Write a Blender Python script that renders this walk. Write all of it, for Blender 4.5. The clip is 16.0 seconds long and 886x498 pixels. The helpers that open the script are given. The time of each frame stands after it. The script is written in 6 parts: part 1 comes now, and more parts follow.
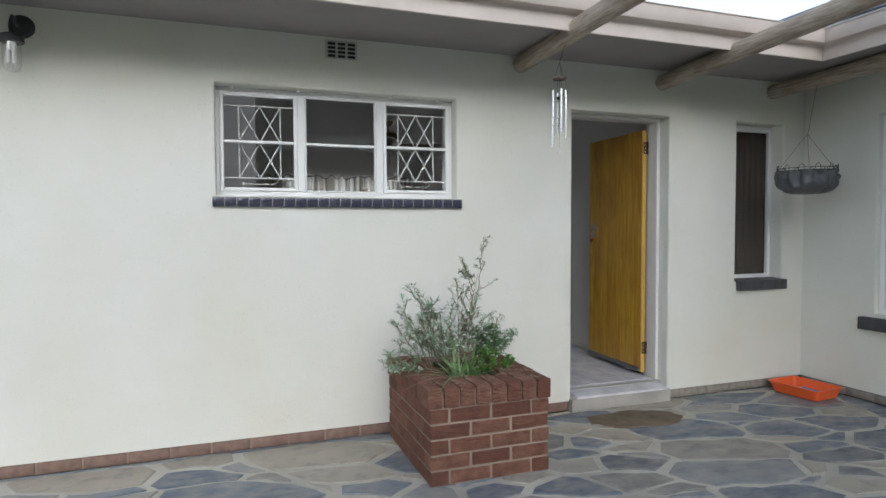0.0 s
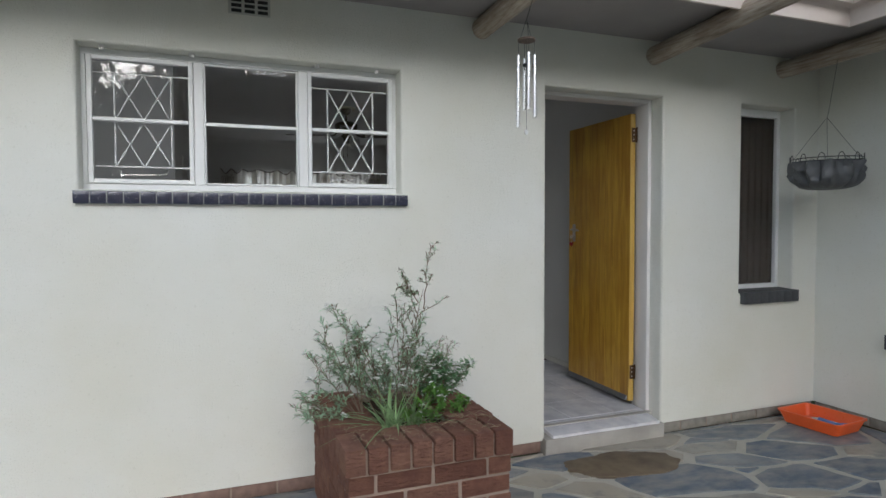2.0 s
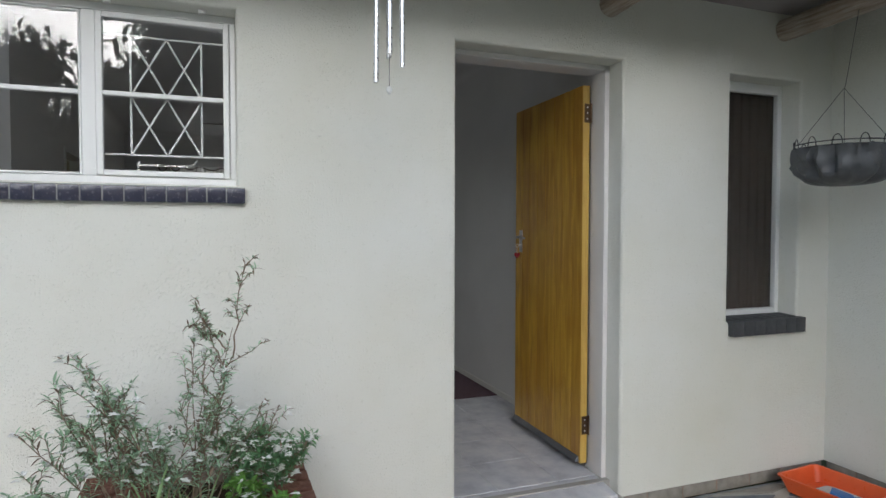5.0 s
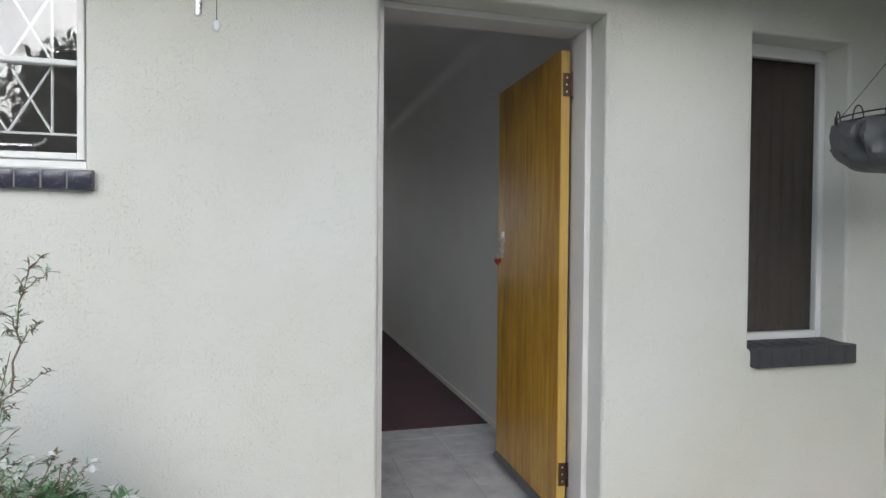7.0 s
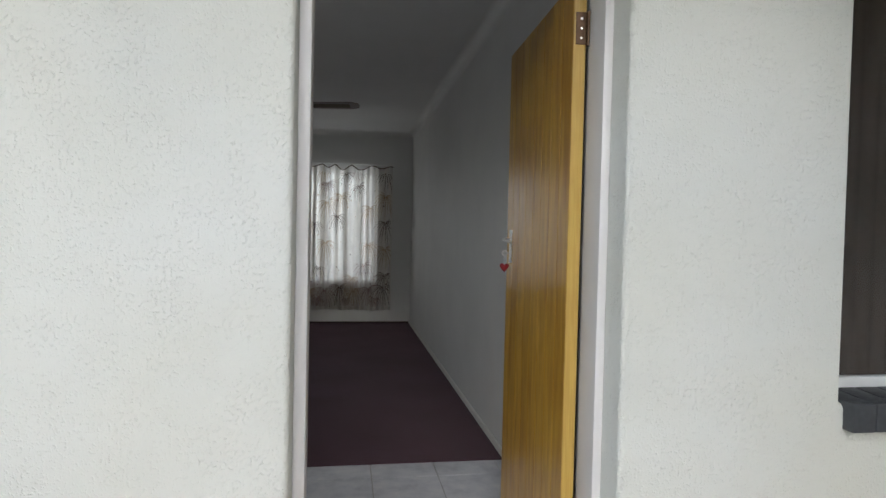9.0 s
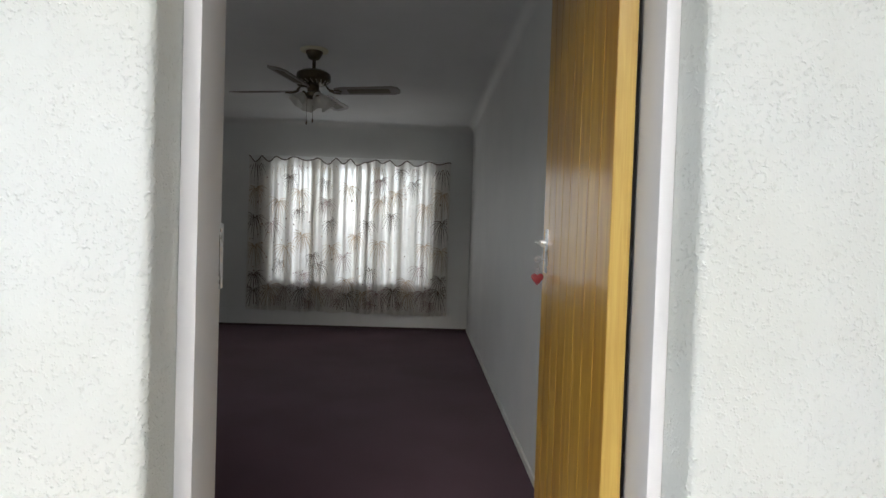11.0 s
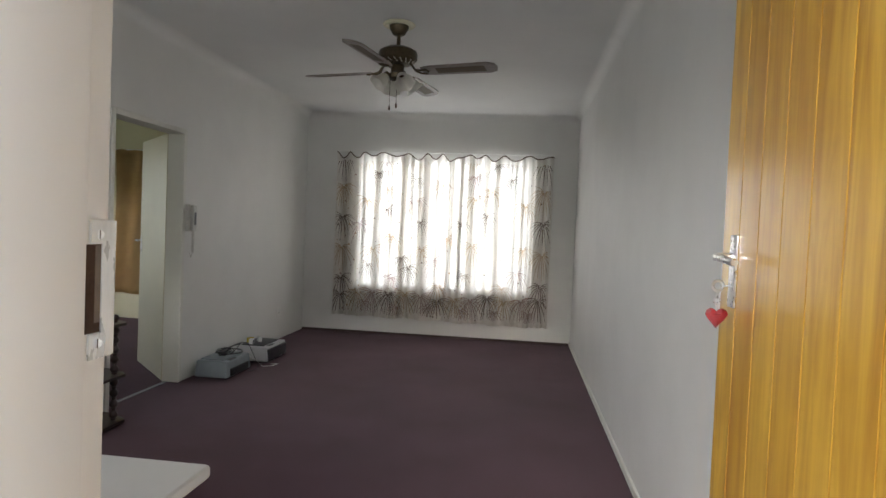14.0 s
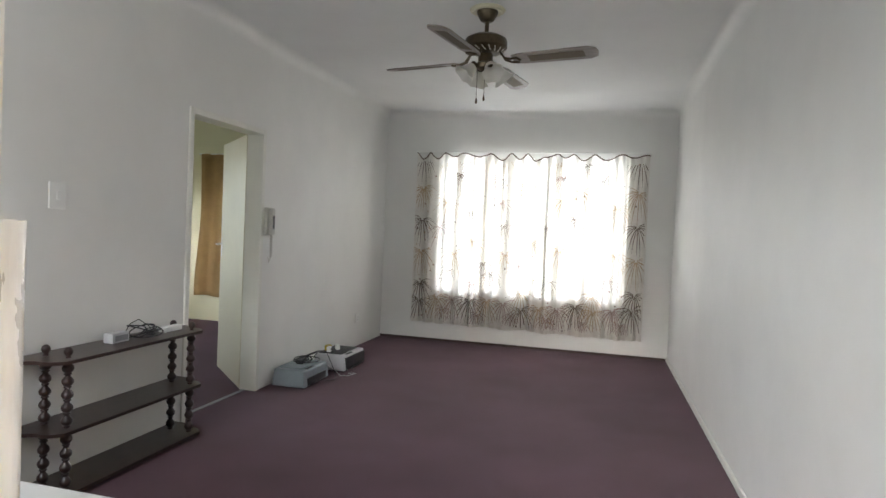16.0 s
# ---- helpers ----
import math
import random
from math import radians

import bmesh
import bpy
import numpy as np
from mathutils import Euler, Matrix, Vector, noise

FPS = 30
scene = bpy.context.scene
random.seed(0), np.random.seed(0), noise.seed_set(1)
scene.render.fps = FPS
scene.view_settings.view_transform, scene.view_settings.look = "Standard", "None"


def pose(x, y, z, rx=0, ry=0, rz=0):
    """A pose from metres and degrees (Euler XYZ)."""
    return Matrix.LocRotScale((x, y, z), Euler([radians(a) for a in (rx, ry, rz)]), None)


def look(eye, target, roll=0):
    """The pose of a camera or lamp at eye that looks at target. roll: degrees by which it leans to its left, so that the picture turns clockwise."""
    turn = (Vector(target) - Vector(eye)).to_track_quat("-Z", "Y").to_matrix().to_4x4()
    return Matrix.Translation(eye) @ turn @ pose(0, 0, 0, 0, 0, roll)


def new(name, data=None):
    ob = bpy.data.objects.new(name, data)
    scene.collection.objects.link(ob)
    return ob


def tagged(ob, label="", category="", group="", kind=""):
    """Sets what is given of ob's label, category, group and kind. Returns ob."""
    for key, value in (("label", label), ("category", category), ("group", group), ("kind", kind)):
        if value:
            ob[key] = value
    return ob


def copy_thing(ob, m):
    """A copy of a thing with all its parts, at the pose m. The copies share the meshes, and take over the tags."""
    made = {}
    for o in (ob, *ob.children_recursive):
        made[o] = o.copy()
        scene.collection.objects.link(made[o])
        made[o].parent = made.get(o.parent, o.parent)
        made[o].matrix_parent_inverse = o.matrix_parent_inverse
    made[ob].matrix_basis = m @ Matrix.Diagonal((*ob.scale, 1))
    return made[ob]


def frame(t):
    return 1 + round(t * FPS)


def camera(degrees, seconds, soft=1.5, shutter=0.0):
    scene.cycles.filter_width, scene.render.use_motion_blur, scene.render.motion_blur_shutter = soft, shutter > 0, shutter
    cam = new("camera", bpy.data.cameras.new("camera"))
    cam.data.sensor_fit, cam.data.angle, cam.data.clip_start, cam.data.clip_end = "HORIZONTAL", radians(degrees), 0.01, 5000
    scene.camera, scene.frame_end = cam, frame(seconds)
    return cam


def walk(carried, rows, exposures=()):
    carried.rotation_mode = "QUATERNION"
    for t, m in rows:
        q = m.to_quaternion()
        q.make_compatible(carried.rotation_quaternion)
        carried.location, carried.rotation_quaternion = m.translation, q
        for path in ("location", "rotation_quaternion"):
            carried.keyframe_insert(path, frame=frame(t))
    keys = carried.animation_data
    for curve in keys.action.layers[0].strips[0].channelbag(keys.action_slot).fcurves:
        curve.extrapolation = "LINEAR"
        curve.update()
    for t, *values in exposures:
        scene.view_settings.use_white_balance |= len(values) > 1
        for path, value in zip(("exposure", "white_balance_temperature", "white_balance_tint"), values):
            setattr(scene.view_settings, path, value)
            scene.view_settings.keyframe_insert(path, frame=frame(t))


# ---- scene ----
cam = camera(72.4, 16.0)

# seconds, eye, target, roll
PATH = [
    (0, (-2.446, -3.959, 1.269), (-1.773, -2.077, 1.192), -0.2),
    (0.5, (-2.343, -3.776, 1.286), (-1.657, -1.899, 1.207), -0.2),
    (1, (-2.227, -3.589, 1.266), (-1.526, -1.718, 1.191), -0.2),
    (1.5, (-2.056, -3.408, 1.28), (-1.349, -1.539, 1.203), -0.1),
    (2, (-1.928, -3.259, 1.285), (-1.213, -1.393, 1.205), -0.2),
    (2.5, (-1.786, -3.091, 1.291), (-1.06, -1.229, 1.214), -0.1),
    (3, (-1.654, -2.975, 1.281), (-0.932, -1.111, 1.211), 0.0),
    (3.5, (-1.498, -2.844, 1.286), (-0.773, -0.981, 1.218), -0.0),
    (4, (-1.329, -2.732, 1.288), (-0.606, -0.868, 1.218), 0.0),
    (4.5, (-1.177, -2.623, 1.278), (-0.459, -0.758, 1.211), 0.1),
    (5, (-1.006, -2.519, 1.289), (-0.305, -0.647, 1.225), 0.1),
    (7.5, (-0.212, -1.999, 1.248), (0.269, -0.058, 1.21), 0.6),
    (8, (-0.09, -1.859, 1.266), (0.343, 0.093, 1.219), 0.7),
    (10.5, (0.384, -1.114, 1.257), (0.514, 0.881, 1.209), 2.0),
    (11, (0.436, -0.979, 1.261), (0.504, 1.019, 1.21), 1.9),
    (11.5, (0.456, -0.861, 1.257), (0.465, 1.139, 1.205), 2.1),
    (12, (0.455, -0.734, 1.263), (0.413, 1.265, 1.213), 2.3),
    (12.5, (0.45, -0.611, 1.263), (0.359, 1.386, 1.211), 2.4),
    (13, (0.444, -0.503, 1.261), (0.308, 1.492, 1.207), 2.3),
    (13.5, (0.438, -0.381, 1.265), (0.247, 1.609, 1.209), 2.4),
    (14, (0.425, -0.27, 1.27), (0.173, 1.713, 1.211), 2.4),
    (14.5, (0.413, -0.182, 1.273), (0.096, 1.792, 1.213), 2.4),
    (15, (0.38, -0.106, 1.274), (0.002, 1.857, 1.213), 2.4),
    (15.5, (0.323, -0.017, 1.266), (-0.111, 1.934, 1.206), 2.6),
    (16, (0.284, 0.064, 1.27), (-0.212, 2.0, 1.213), 2.5),
]
# seconds, stops, white balance
EXPOSURES = [(0, 0.76, 6000, 10), (2, 0.6, 6000, 10), (4, 0.46, 6000, 10), (5, 0.70, 6000, 10), (8, 0.98, 6000, 10), (10.5, 1.38, 6050, 10), (12.5, 2.02, 6150, 11), (14, 2.72, 6300, 11), (15, 3.0, 6250, 10), (16, 3.43, 6150, 10)]
walk(cam, [(t, look(eye, target, roll)) for t, eye, target, roll in PATH], EXPOSURES)

# ---- light ----
world = bpy.data.worlds.new("sky")
scene.world = world
world.use_nodes = True
wn = world.node_tree
sky = wn.nodes.new("ShaderNodeTexSky")
sky.sky_type, sky.sun_disc = "NISHITA", False
sky.sun_elevation, sky.sun_rotation = radians(20), radians(187)
sky.air_density, sky.dust_density, sky.ozone_density = 1.0, 1.2, 1.0
haze = wn.nodes.new("ShaderNodeHueSaturation")
haze.inputs["Saturation"].default_value, haze.inputs["Value"].default_value = 0.45, 1.25
wn.links.new(sky.outputs["Color"], haze.inputs["Color"])
wn.links.new(haze.outputs["Color"], wn.nodes["Background"].inputs["Color"])
wn.nodes["Background"].inputs["Strength"].default_value = 0.15
sun = new("sun", bpy.data.lights.new("sun", "SUN"))
sun.data.energy, sun.data.angle, sun.data.color = 0.6, radians(45), (1.0, 0.97, 0.93)
sun.matrix_world = look((-1.1, -9.4, 3.45), (0, 0, 0))

# sky light through the openings
for place, target, wide, high, watts in (((-0.47, 7.06, 1.36), (-0.47, 0, 1.0), 1.86, 1.42, 9.5), ((-5.56, 4.5, 1.5), (0, 4.5, 0.9), 2.1, 1.15, 0.55), ((-1.7, 0.30, 1.8), (-1.7, 5, 0.2), 1.5, 0.6, 1.8)):
    lit = new("window_light", bpy.data.lights.new("window_light", "AREA"))
    lit.data.shape, lit.data.size, lit.data.size_y, lit.data.energy = "RECTANGLE", wide, high, watts
    lit.data.color = (0.97, 0.98, 1.0)
    lit.matrix_world = look(place, target)


# ---- building blocks ----
def part(name, bm, material, parent=None, label="", smooth=35):
    mesh = bpy.data.meshes.new(name)
    bm.normal_update()
    bm.to_mesh(mesh)
    bm.free()
    mesh.materials.append(material)
    if smooth:
        mesh.polygons.foreach_set("use_smooth", [True] * len(mesh.polygons))
        mesh.set_sharp_from_angle(angle=radians(smooth))
    ob = new(name, mesh)
    ob.parent = parent
    if label:
        tagged(ob, label)
    return ob


def share(name, mesh, parent, m):
    """Another piece on the same mesh."""
    ob = new(name, mesh)
    ob.parent, ob.matrix_local = parent, m
    return ob


def thing(name, place, label, category, group="", turn=0):
    ob = new(name)
    ob.empty_display_size = 0.05
    ob.matrix_world = pose(*place, 0, 0, turn)
    return tagged(ob, label, category, group)


def fixed(ob, label=""):
    return tagged(ob, label, kind="structure")


def BM():
    return bmesh.new()


def box(bm, x0, x1, y0, y1, z0, z1, bev=0.0, seg=1):
    made = bmesh.ops.create_cube(bm, size=1)["verts"]
    for v in made:
        v.co = Vector(((x0 + x1) / 2 + v.co.x * (x1 - x0), (y0 + y1) / 2 + v.co.y * (y1 - y0), (z0 + z1) / 2 + v.co.z * (z1 - z0)))
    if bev:
        edges = list({e for v in made for e in v.link_edges})
        made = bmesh.ops.bevel(bm, geom=edges, offset=bev, segments=seg, affect="EDGES", profile=0.6)["verts"]
    return made


def turned(bm, verts, m):
    bmesh.ops.transform(bm, matrix=m, verts=list(verts))


def tube(bm, pts, r, n=8, r1=None, caps=True):
    """A round bar along a line of points; r to r1."""
    pts = [Vector(p) for p in pts]
    rings = []
    side = None
    for i, p in enumerate(pts):
        d = (pts[min(i + 1, len(pts) - 1)] - pts[max(i - 1, 0)]).normalized()
        if side is None:
            side = d.orthogonal().normalized()
        side = (side - d * side.dot(d)).normalized()
        up = d.cross(side)
        rad = r if r1 is None else r + (r1 - r) * i / (len(pts) - 1)
        rings.append([bm.verts.new(p + rad * (math.cos(a) * side + math.sin(a) * up)) for a in [2 * math.pi * k / n for k in range(n)]])
    for a, b in zip(rings, rings[1:]):
        for k in range(n):
            bm.faces.new((a[k], a[(k + 1) % n], b[(k + 1) % n], b[k]))
    if caps:
        bm.faces.new(rings[0][::-1])
        bm.faces.new(rings[-1])
    return [v for ring in rings for v in ring]


def lathe(bm, profile, at=(0, 0, 0), n=20, wave=None):
    """Turns (radius, height) pairs about the upright axis through at."""
    rings = []
    for r, z in profile:
        ring = []
        for k in range(n):
            a = 2 * math.pi * k / n
            rr = r if wave is None else r * (1 + wave(a, z))
            ring.append(bm.verts.new((at[0] + rr * math.cos(a), at[1] + rr * math.sin(a), at[2] + z)))
        rings.append(ring)
    for a, b in zip(rings, rings[1:]):
        for k in range(n):
            bm.faces.new((a[k], a[(k + 1) % n], b[(k + 1) % n], b[k]))
    if profile[0][0] > 0.0005:
        bm.faces.new(rings[0][::-1])
    if profile[-1][0] > 0.0005:
        bm.faces.new(rings[-1])
    return [v for ring in rings for v in ring]


def slab_with_holes(bm, us, vs, w0, w1, holes, at):
    """A wall over the spans us, vs, from depth w0 to w1, with holes (u0, u1, v0, v1); at(u, v, w) gives the place."""
    ucut = sorted({*us, *[h[0] for h in holes], *[h[1] for h in holes]})
    vcut = sorted({*vs, *[h[2] for h in holes], *[h[3] for h in holes]})

    def solid(i, j):
        if not (0 <= i < len(ucut) - 1 and 0 <= j < len(vcut) - 1):
            return False
        u, v = (ucut[i] + ucut[i + 1]) / 2, (vcut[j] + vcut[j + 1]) / 2
        return not any(h[0] < u < h[1] and h[2] < v < h[3] for h in holes)

    known = {}

    def vert(i, j, w):
        if (i, j, w) not in known:
            known[i, j, w] = bm.verts.new(at(ucut[i], vcut[j], w))
        return known[i, j, w]

    for i in range(len(ucut) - 1):
        for j in range(len(vcut) - 1):
            if not solid(i, j):
                continue
            for w in (w0, w1):
                bm.faces.new([vert(*c, w) for c in ((i, j), (i + 1, j), (i + 1, j + 1), (i, j + 1))])
            for di, dj, a, b in ((-1, 0, (i, j), (i, j + 1)), (1, 0, (i + 1, j), (i + 1, j + 1)), (0, -1, (i, j), (i + 1, j)), (0, 1, (i, j + 1), (i + 1, j + 1))):
                if not solid(i + di, j + dj):
                    bm.faces.new((vert(*a, w0), vert(*b, w0), vert(*b, w1), vert(*a, w1)))
    bmesh.ops.recalc_face_normals(bm, faces=bm.faces)


def wall_along_x(x0, x1, z0, z1, y0, y1, holes=()):
    bm = BM()
    slab_with_holes(bm, (x0, x1), (z0, z1), y0, y1, holes, lambda u, v, w: (u, w, v))
    return bm


def wall_along_y(y0, y1, z0, z1, x0, x1, holes=()):
    bm = BM()
    slab_with_holes(bm, (y0, y1), (z0, z1), x0, x1, holes, lambda u, v, w: (w, u, v))
    return bm


def round_corners(bm, axis, level, radius=0.014):
    """Rounds the plaster corners of the openings on the face of a wall that lies at level along the axis."""
    bm.normal_update()
    lows = [min(v.co[i] for v in bm.verts) for i in range(3)]
    highs = [max(v.co[i] for v in bm.verts) for i in range(3)]
    picked = []
    for e in bm.edges:
        a, b = e.verts[0].co, e.verts[1].co
        if abs(a[axis] - level) > 0.001 or abs(b[axis] - level) > 0.001 or all(abs(f.normal[axis]) > 0.5 for f in e.link_faces):
            continue
        if any(abs(a[i] - b[i]) < 0.001 and min(a[i] - lows[i], highs[i] - a[i]) < 0.001 for i in range(3) if i != axis):
            continue
        picked.append(e)
    bmesh.ops.bevel(bm, geom=picked, offset=radius, segments=3, affect="EDGES", profile=0.5)


# ---- materials ----
class Mat:
    """A principled material with helpers to wire its nodes."""

    def __init__(self, name, colour, rough=0.6, metal=0.0, spec=0.5):
        self.m = bpy.data.materials.new(name)
        self.m.use_nodes = True
        self.t = self.m.node_tree
        self.p = self.t.nodes["Principled BSDF"]
        self.out = self.t.nodes["Material Output"]
        self.p.inputs["Base Color"].default_value = (*colour, 1)
        self.p.inputs["Roughness"].default_value = rough
        self.p.inputs["Metallic"].default_value = metal
        self.p.inputs["Specular IOR Level"].default_value = spec
        self.height = None
        self.colour = (*colour, 1)

    def node(self, kind, **values):
        n = self.t.nodes.new(kind)
        for k, v in values.items():
            n.inputs[k.replace("_", " ")].default_value = v
        return n

    def link(self, a, b):
        self.t.links.new(a, b)

    def coords(self, scale=(1, 1, 1), local=True, turn=(0, 0, 0)):
        c = self.t.nodes.new("ShaderNodeTexCoord") if local else self.t.nodes.new("ShaderNodeNewGeometry")
        m = self.t.nodes.new("ShaderNodeMapping")
        m.inputs["Scale"].default_value = scale
        m.inputs["Rotation"].default_value = turn
        self.link(c.outputs["Object" if local else "Position"], m.inputs["Vector"])
        return m.outputs["Vector"]

    def noise(self, scale, detail=4.0, rough=0.55, stretch=(1, 1, 1), local=False, distort=0.0):
        n = self.node("ShaderNodeTexNoise", Scale=scale, Detail=detail, Roughness=rough, Distortion=distort)
        self.link(self.coords(stretch, local), n.inputs["Vector"])
        return n.outputs["Fac"]

    def ramp(self, fac, stops):
        r = self.t.nodes.new("ShaderNodeValToRGB")
        while len(r.color_ramp.elements) < len(stops):
            r.color_ramp.elements.new(0.5)
        for e, (at, c) in zip(r.color_ramp.elements, stops):
            e.position = at
            e.color = (*c, 1) if isinstance(c, tuple) else (c, c, c, 1)
        self.link(fac, r.inputs["Fac"])
        return r.outputs["Color"]

    def mix(self, fac, a, b, blend="MIX"):
        x = self.t.nodes.new("ShaderNodeMix")
        x.data_type, x.blend_type = "RGBA", blend
        for value, socket in ((fac, x.inputs[0]), (a, x.inputs[6]), (b, x.inputs[7])):
            if isinstance(value, (int, float)):
                socket.default_value = value if socket.type == "VALUE" else (value, value, value, 1)
            elif isinstance(value, tuple):
                socket.default_value = (*value[:3], 1)
            else:
                self.link(value, socket)
        return x.outputs[2]

    def base(self, socket):
        self.link(socket, self.p.inputs["Base Color"])
        return self

    def roughness(self, socket):
        self.link(socket, self.p.inputs["Roughness"])
        return self

    def bump(self, fac, strength, distance):
        b = self.node("ShaderNodeBump", Strength=strength, Distance=distance)
        self.link(fac, b.inputs["Height"])
        if self.height:
            self.link(self.height, b.inputs["Normal"])
        self.height = b.outputs["Normal"]
        self.link(self.height, self.p.inputs["Normal"])
        return self

    def random(self):
        return self.t.nodes.new("ShaderNodeObjectInfo").outputs["Random"]


def painted(name, colour, rough=0.5, grain=60, strength=0.15, stain=0.12):
    k = Mat(name, colour, rough)
    dark = tuple(c * (1 - stain) for c in colour)
    k.base(k.mix(k.ramp(k.noise(2.2, 5), [(0.35, 0.0), (0.7, 1.0)]), colour, dark))
    k.bump(k.noise(grain, 3), strength, 0.002)
    return k.m


def roughcast(name, colour, coarse=1.0):
    k = Mat(name, colour, 0.85, spec=0.25)
    warm = (colour[0] * 0.93, colour[1] * 0.91, colour[2] * 0.85)
    c = k.mix(k.ramp(k.noise(1.1, 6), [(0.35, 0.0), (0.72, 1.0)]), colour, warm)
    c = k.mix(k.ramp(k.noise(55, 2), [(0.63, 0.0), (0.70, 0.16)]), c, (colour[0] * 0.6, colour[1] * 0.58, colour[2] * 0.5))
    k.base(c)
    grains = k.ramp(k.noise(115 * coarse, 1.5), [(0.53, 0.0), (0.72, 1.0)])
    patch = k.ramp(k.noise(9, 3), [(0.36, 0.25), (0.62, 1.0)])
    k.bump(k.mix(1.0, grains, patch, "MULTIPLY"), 0.6, 0.0042)
    k.bump(k.noise(230, 3), 0.25, 0.0015)
    k.bump(k.noise(26, 3), 0.22, 0.008)
    k.bump(k.noise(3.0, 2, 0.4, (1, 1, 2.2)), 0.08, 0.02)
    return k.m


def plain(name, colour, rough=0.5, metal=0.0, spec=0.5, vary=0.15, scale=30):
    k = Mat(name, colour, rough, metal, spec)
    k.base(k.mix(k.noise(scale, 4), tuple(c * (1 - vary) for c in colour), tuple(min(1, c * (1 + vary)) for c in colour)))
    k.roughness(k.ramp(k.noise(scale * 1.7, 3), [(0.3, max(0.02, rough - 0.08)), (0.7, min(1, rough + 0.1))]))
    return k.m


def wood(name, light, dark, rough=0.35, grain=(14, 14, 0.9), coat=0.0, local=True):
    k = Mat(name, light, rough)
    n = k.node("ShaderNodeTexNoise", Scale=5.0, Detail=5.0, Roughness=0.6, Distortion=0.6)
    add = k.t.nodes.new("ShaderNodeVectorMath")
    add.operation = "ADD"
    k.link(k.coords(grain, local), add.inputs[0])
    r = k.t.nodes.new("ShaderNodeVectorMath")
    r.operation = "SCALE"
    r.inputs[0].default_value = (37, 19, 53)
    k.link(k.random(), r.inputs["Scale"])
    k.link(r.outputs["Vector"], add.inputs[1])
    k.link(add.outputs["Vector"], n.inputs["Vector"])
    c = k.ramp(n.outputs["Fac"], [(0.3, dark), (0.62, light)])
    c = k.mix(k.ramp(k.random(), [(0.0, 0.0), (1.0, 0.35)]), c, dark, "MIX")
    c = k.mix(k.ramp(k.noise(3.0, 4), [(0.42, 0.0), (0.68, 0.55)]), c, dark)
    k.base(c)
    k.bump(n.outputs["Fac"], 0.06, 0.001)
    if coat:
        k.p.inputs["Coat Weight"].default_value = coat
        k.p.inputs["Coat Roughness"].default_value = 0.12
    return k.m


PLASTER = roughcast("roughcast_plaster", (0.72, 0.72, 0.665))
REVEAL = PLASTER
FRAME_PAINT = painted("frame_paint", (0.74, 0.715, 0.69), 0.4, 40, 0.05, 0.08)
WHITE_STEEL = painted("white_steel_paint", (0.80, 0.80, 0.78), 0.35, 50, 0.06, 0.06)
INNER_WALL = painted("inner_wall_paint", (0.765, 0.76, 0.73), 0.55, 90, 0.10, 0.06)
CEILING = painted("ceiling_paint", (0.76, 0.76, 0.74), 0.8, 120, 0.05, 0.05)
CREAM = painted("cream_wall_paint", (0.78, 0.74, 0.53), 0.6, 90, 0.08, 0.05)
SOFFIT = painted("soffit_paint", (0.33, 0.305, 0.295), 0.8, 30, 0.1, 0.15)
GUTTER_PAINT = painted("gutter_paint", (0.66, 0.58, 0.52), 0.45, 30, 0.08, 0.18)
CONCRETE = painted("concrete", (0.48, 0.455, 0.41), 0.9, 45, 0.5, 0.4)


def carpet_material():
    k = Mat("purple_carpet", (0.1, 0.05, 0.06), 0.95, spec=0.1)
    c = k.mix(k.ramp(k.noise(1.3, 4), [(0.35, 0.0), (0.7, 1.0)]), (0.122, 0.060, 0.078), (0.080, 0.038, 0.048))
    c = k.mix(k.ramp(k.noise(260, 2), [(0.35, 0.0), (0.65, 0.6)]), c, (0.050, 0.026, 0.033))
    k.base(c)
    k.p.inputs["Sheen Weight"].default_value = 0.08
    k.p.inputs["Sheen Roughness"].default_value = 0.5
    k.bump(k.noise(300, 2), 0.6, 0.004)
    k.bump(k.noise(4, 2), 0.2, 0.01)
    return k.m


CARPET = carpet_material()


def glass_material():
    k = Mat("window_glass", (1, 1, 1), 0.0)
    gl = k.node("ShaderNodeBsdfGlossy", Roughness=0.0)
    tr = k.node("ShaderNodeBsdfTransparent")
    facing = k.node("ShaderNodeLayerWeight", Blend=0.5).outputs["Facing"]
    power = k.t.nodes.new("ShaderNodeMath")
    power.operation = "POWER"
    power.inputs[1].default_value = 5.0
    k.link(facing, power.inputs[0])
    share_of = k.t.nodes.new("ShaderNodeMath")
    share_of.operation = "MULTIPLY_ADD"
    share_of.inputs[1].default_value, share_of.inputs[2].default_value = 0.95, 0.05
    k.link(power.outputs[0], share_of.inputs[0])
    s = k.t.nodes.new("ShaderNodeMixShader")
    k.link(share_of.outputs[0], s.inputs[0])
    k.link(tr.outputs[0], s.inputs[1])
    k.link(gl.outputs[0], s.inputs[2])
    k.link(s.outputs[0], k.out.inputs["Surface"])
    return k.m


GLASS = glass_material()

# ---- structure ----
GROUND = -0.14
CEIL = 2.64
ROOM_L, ROOM_R, ROOM_END, INNER = -2.18, 1.045, 6.84, 0.28
WING = 2.34
KITCHEN = (-2.5, -0.927, 1.46, 2.145)
DOOR = (0.0, 0.893, -0.02, 2.13)
NARROW = (1.585, 2.10, 0.79, 2.128)
FAR_WINDOW = (-1.44, 0.50, 0.61, 2.10)
PASSAGE = (3.30, 4.14, 0.0, 1.955)

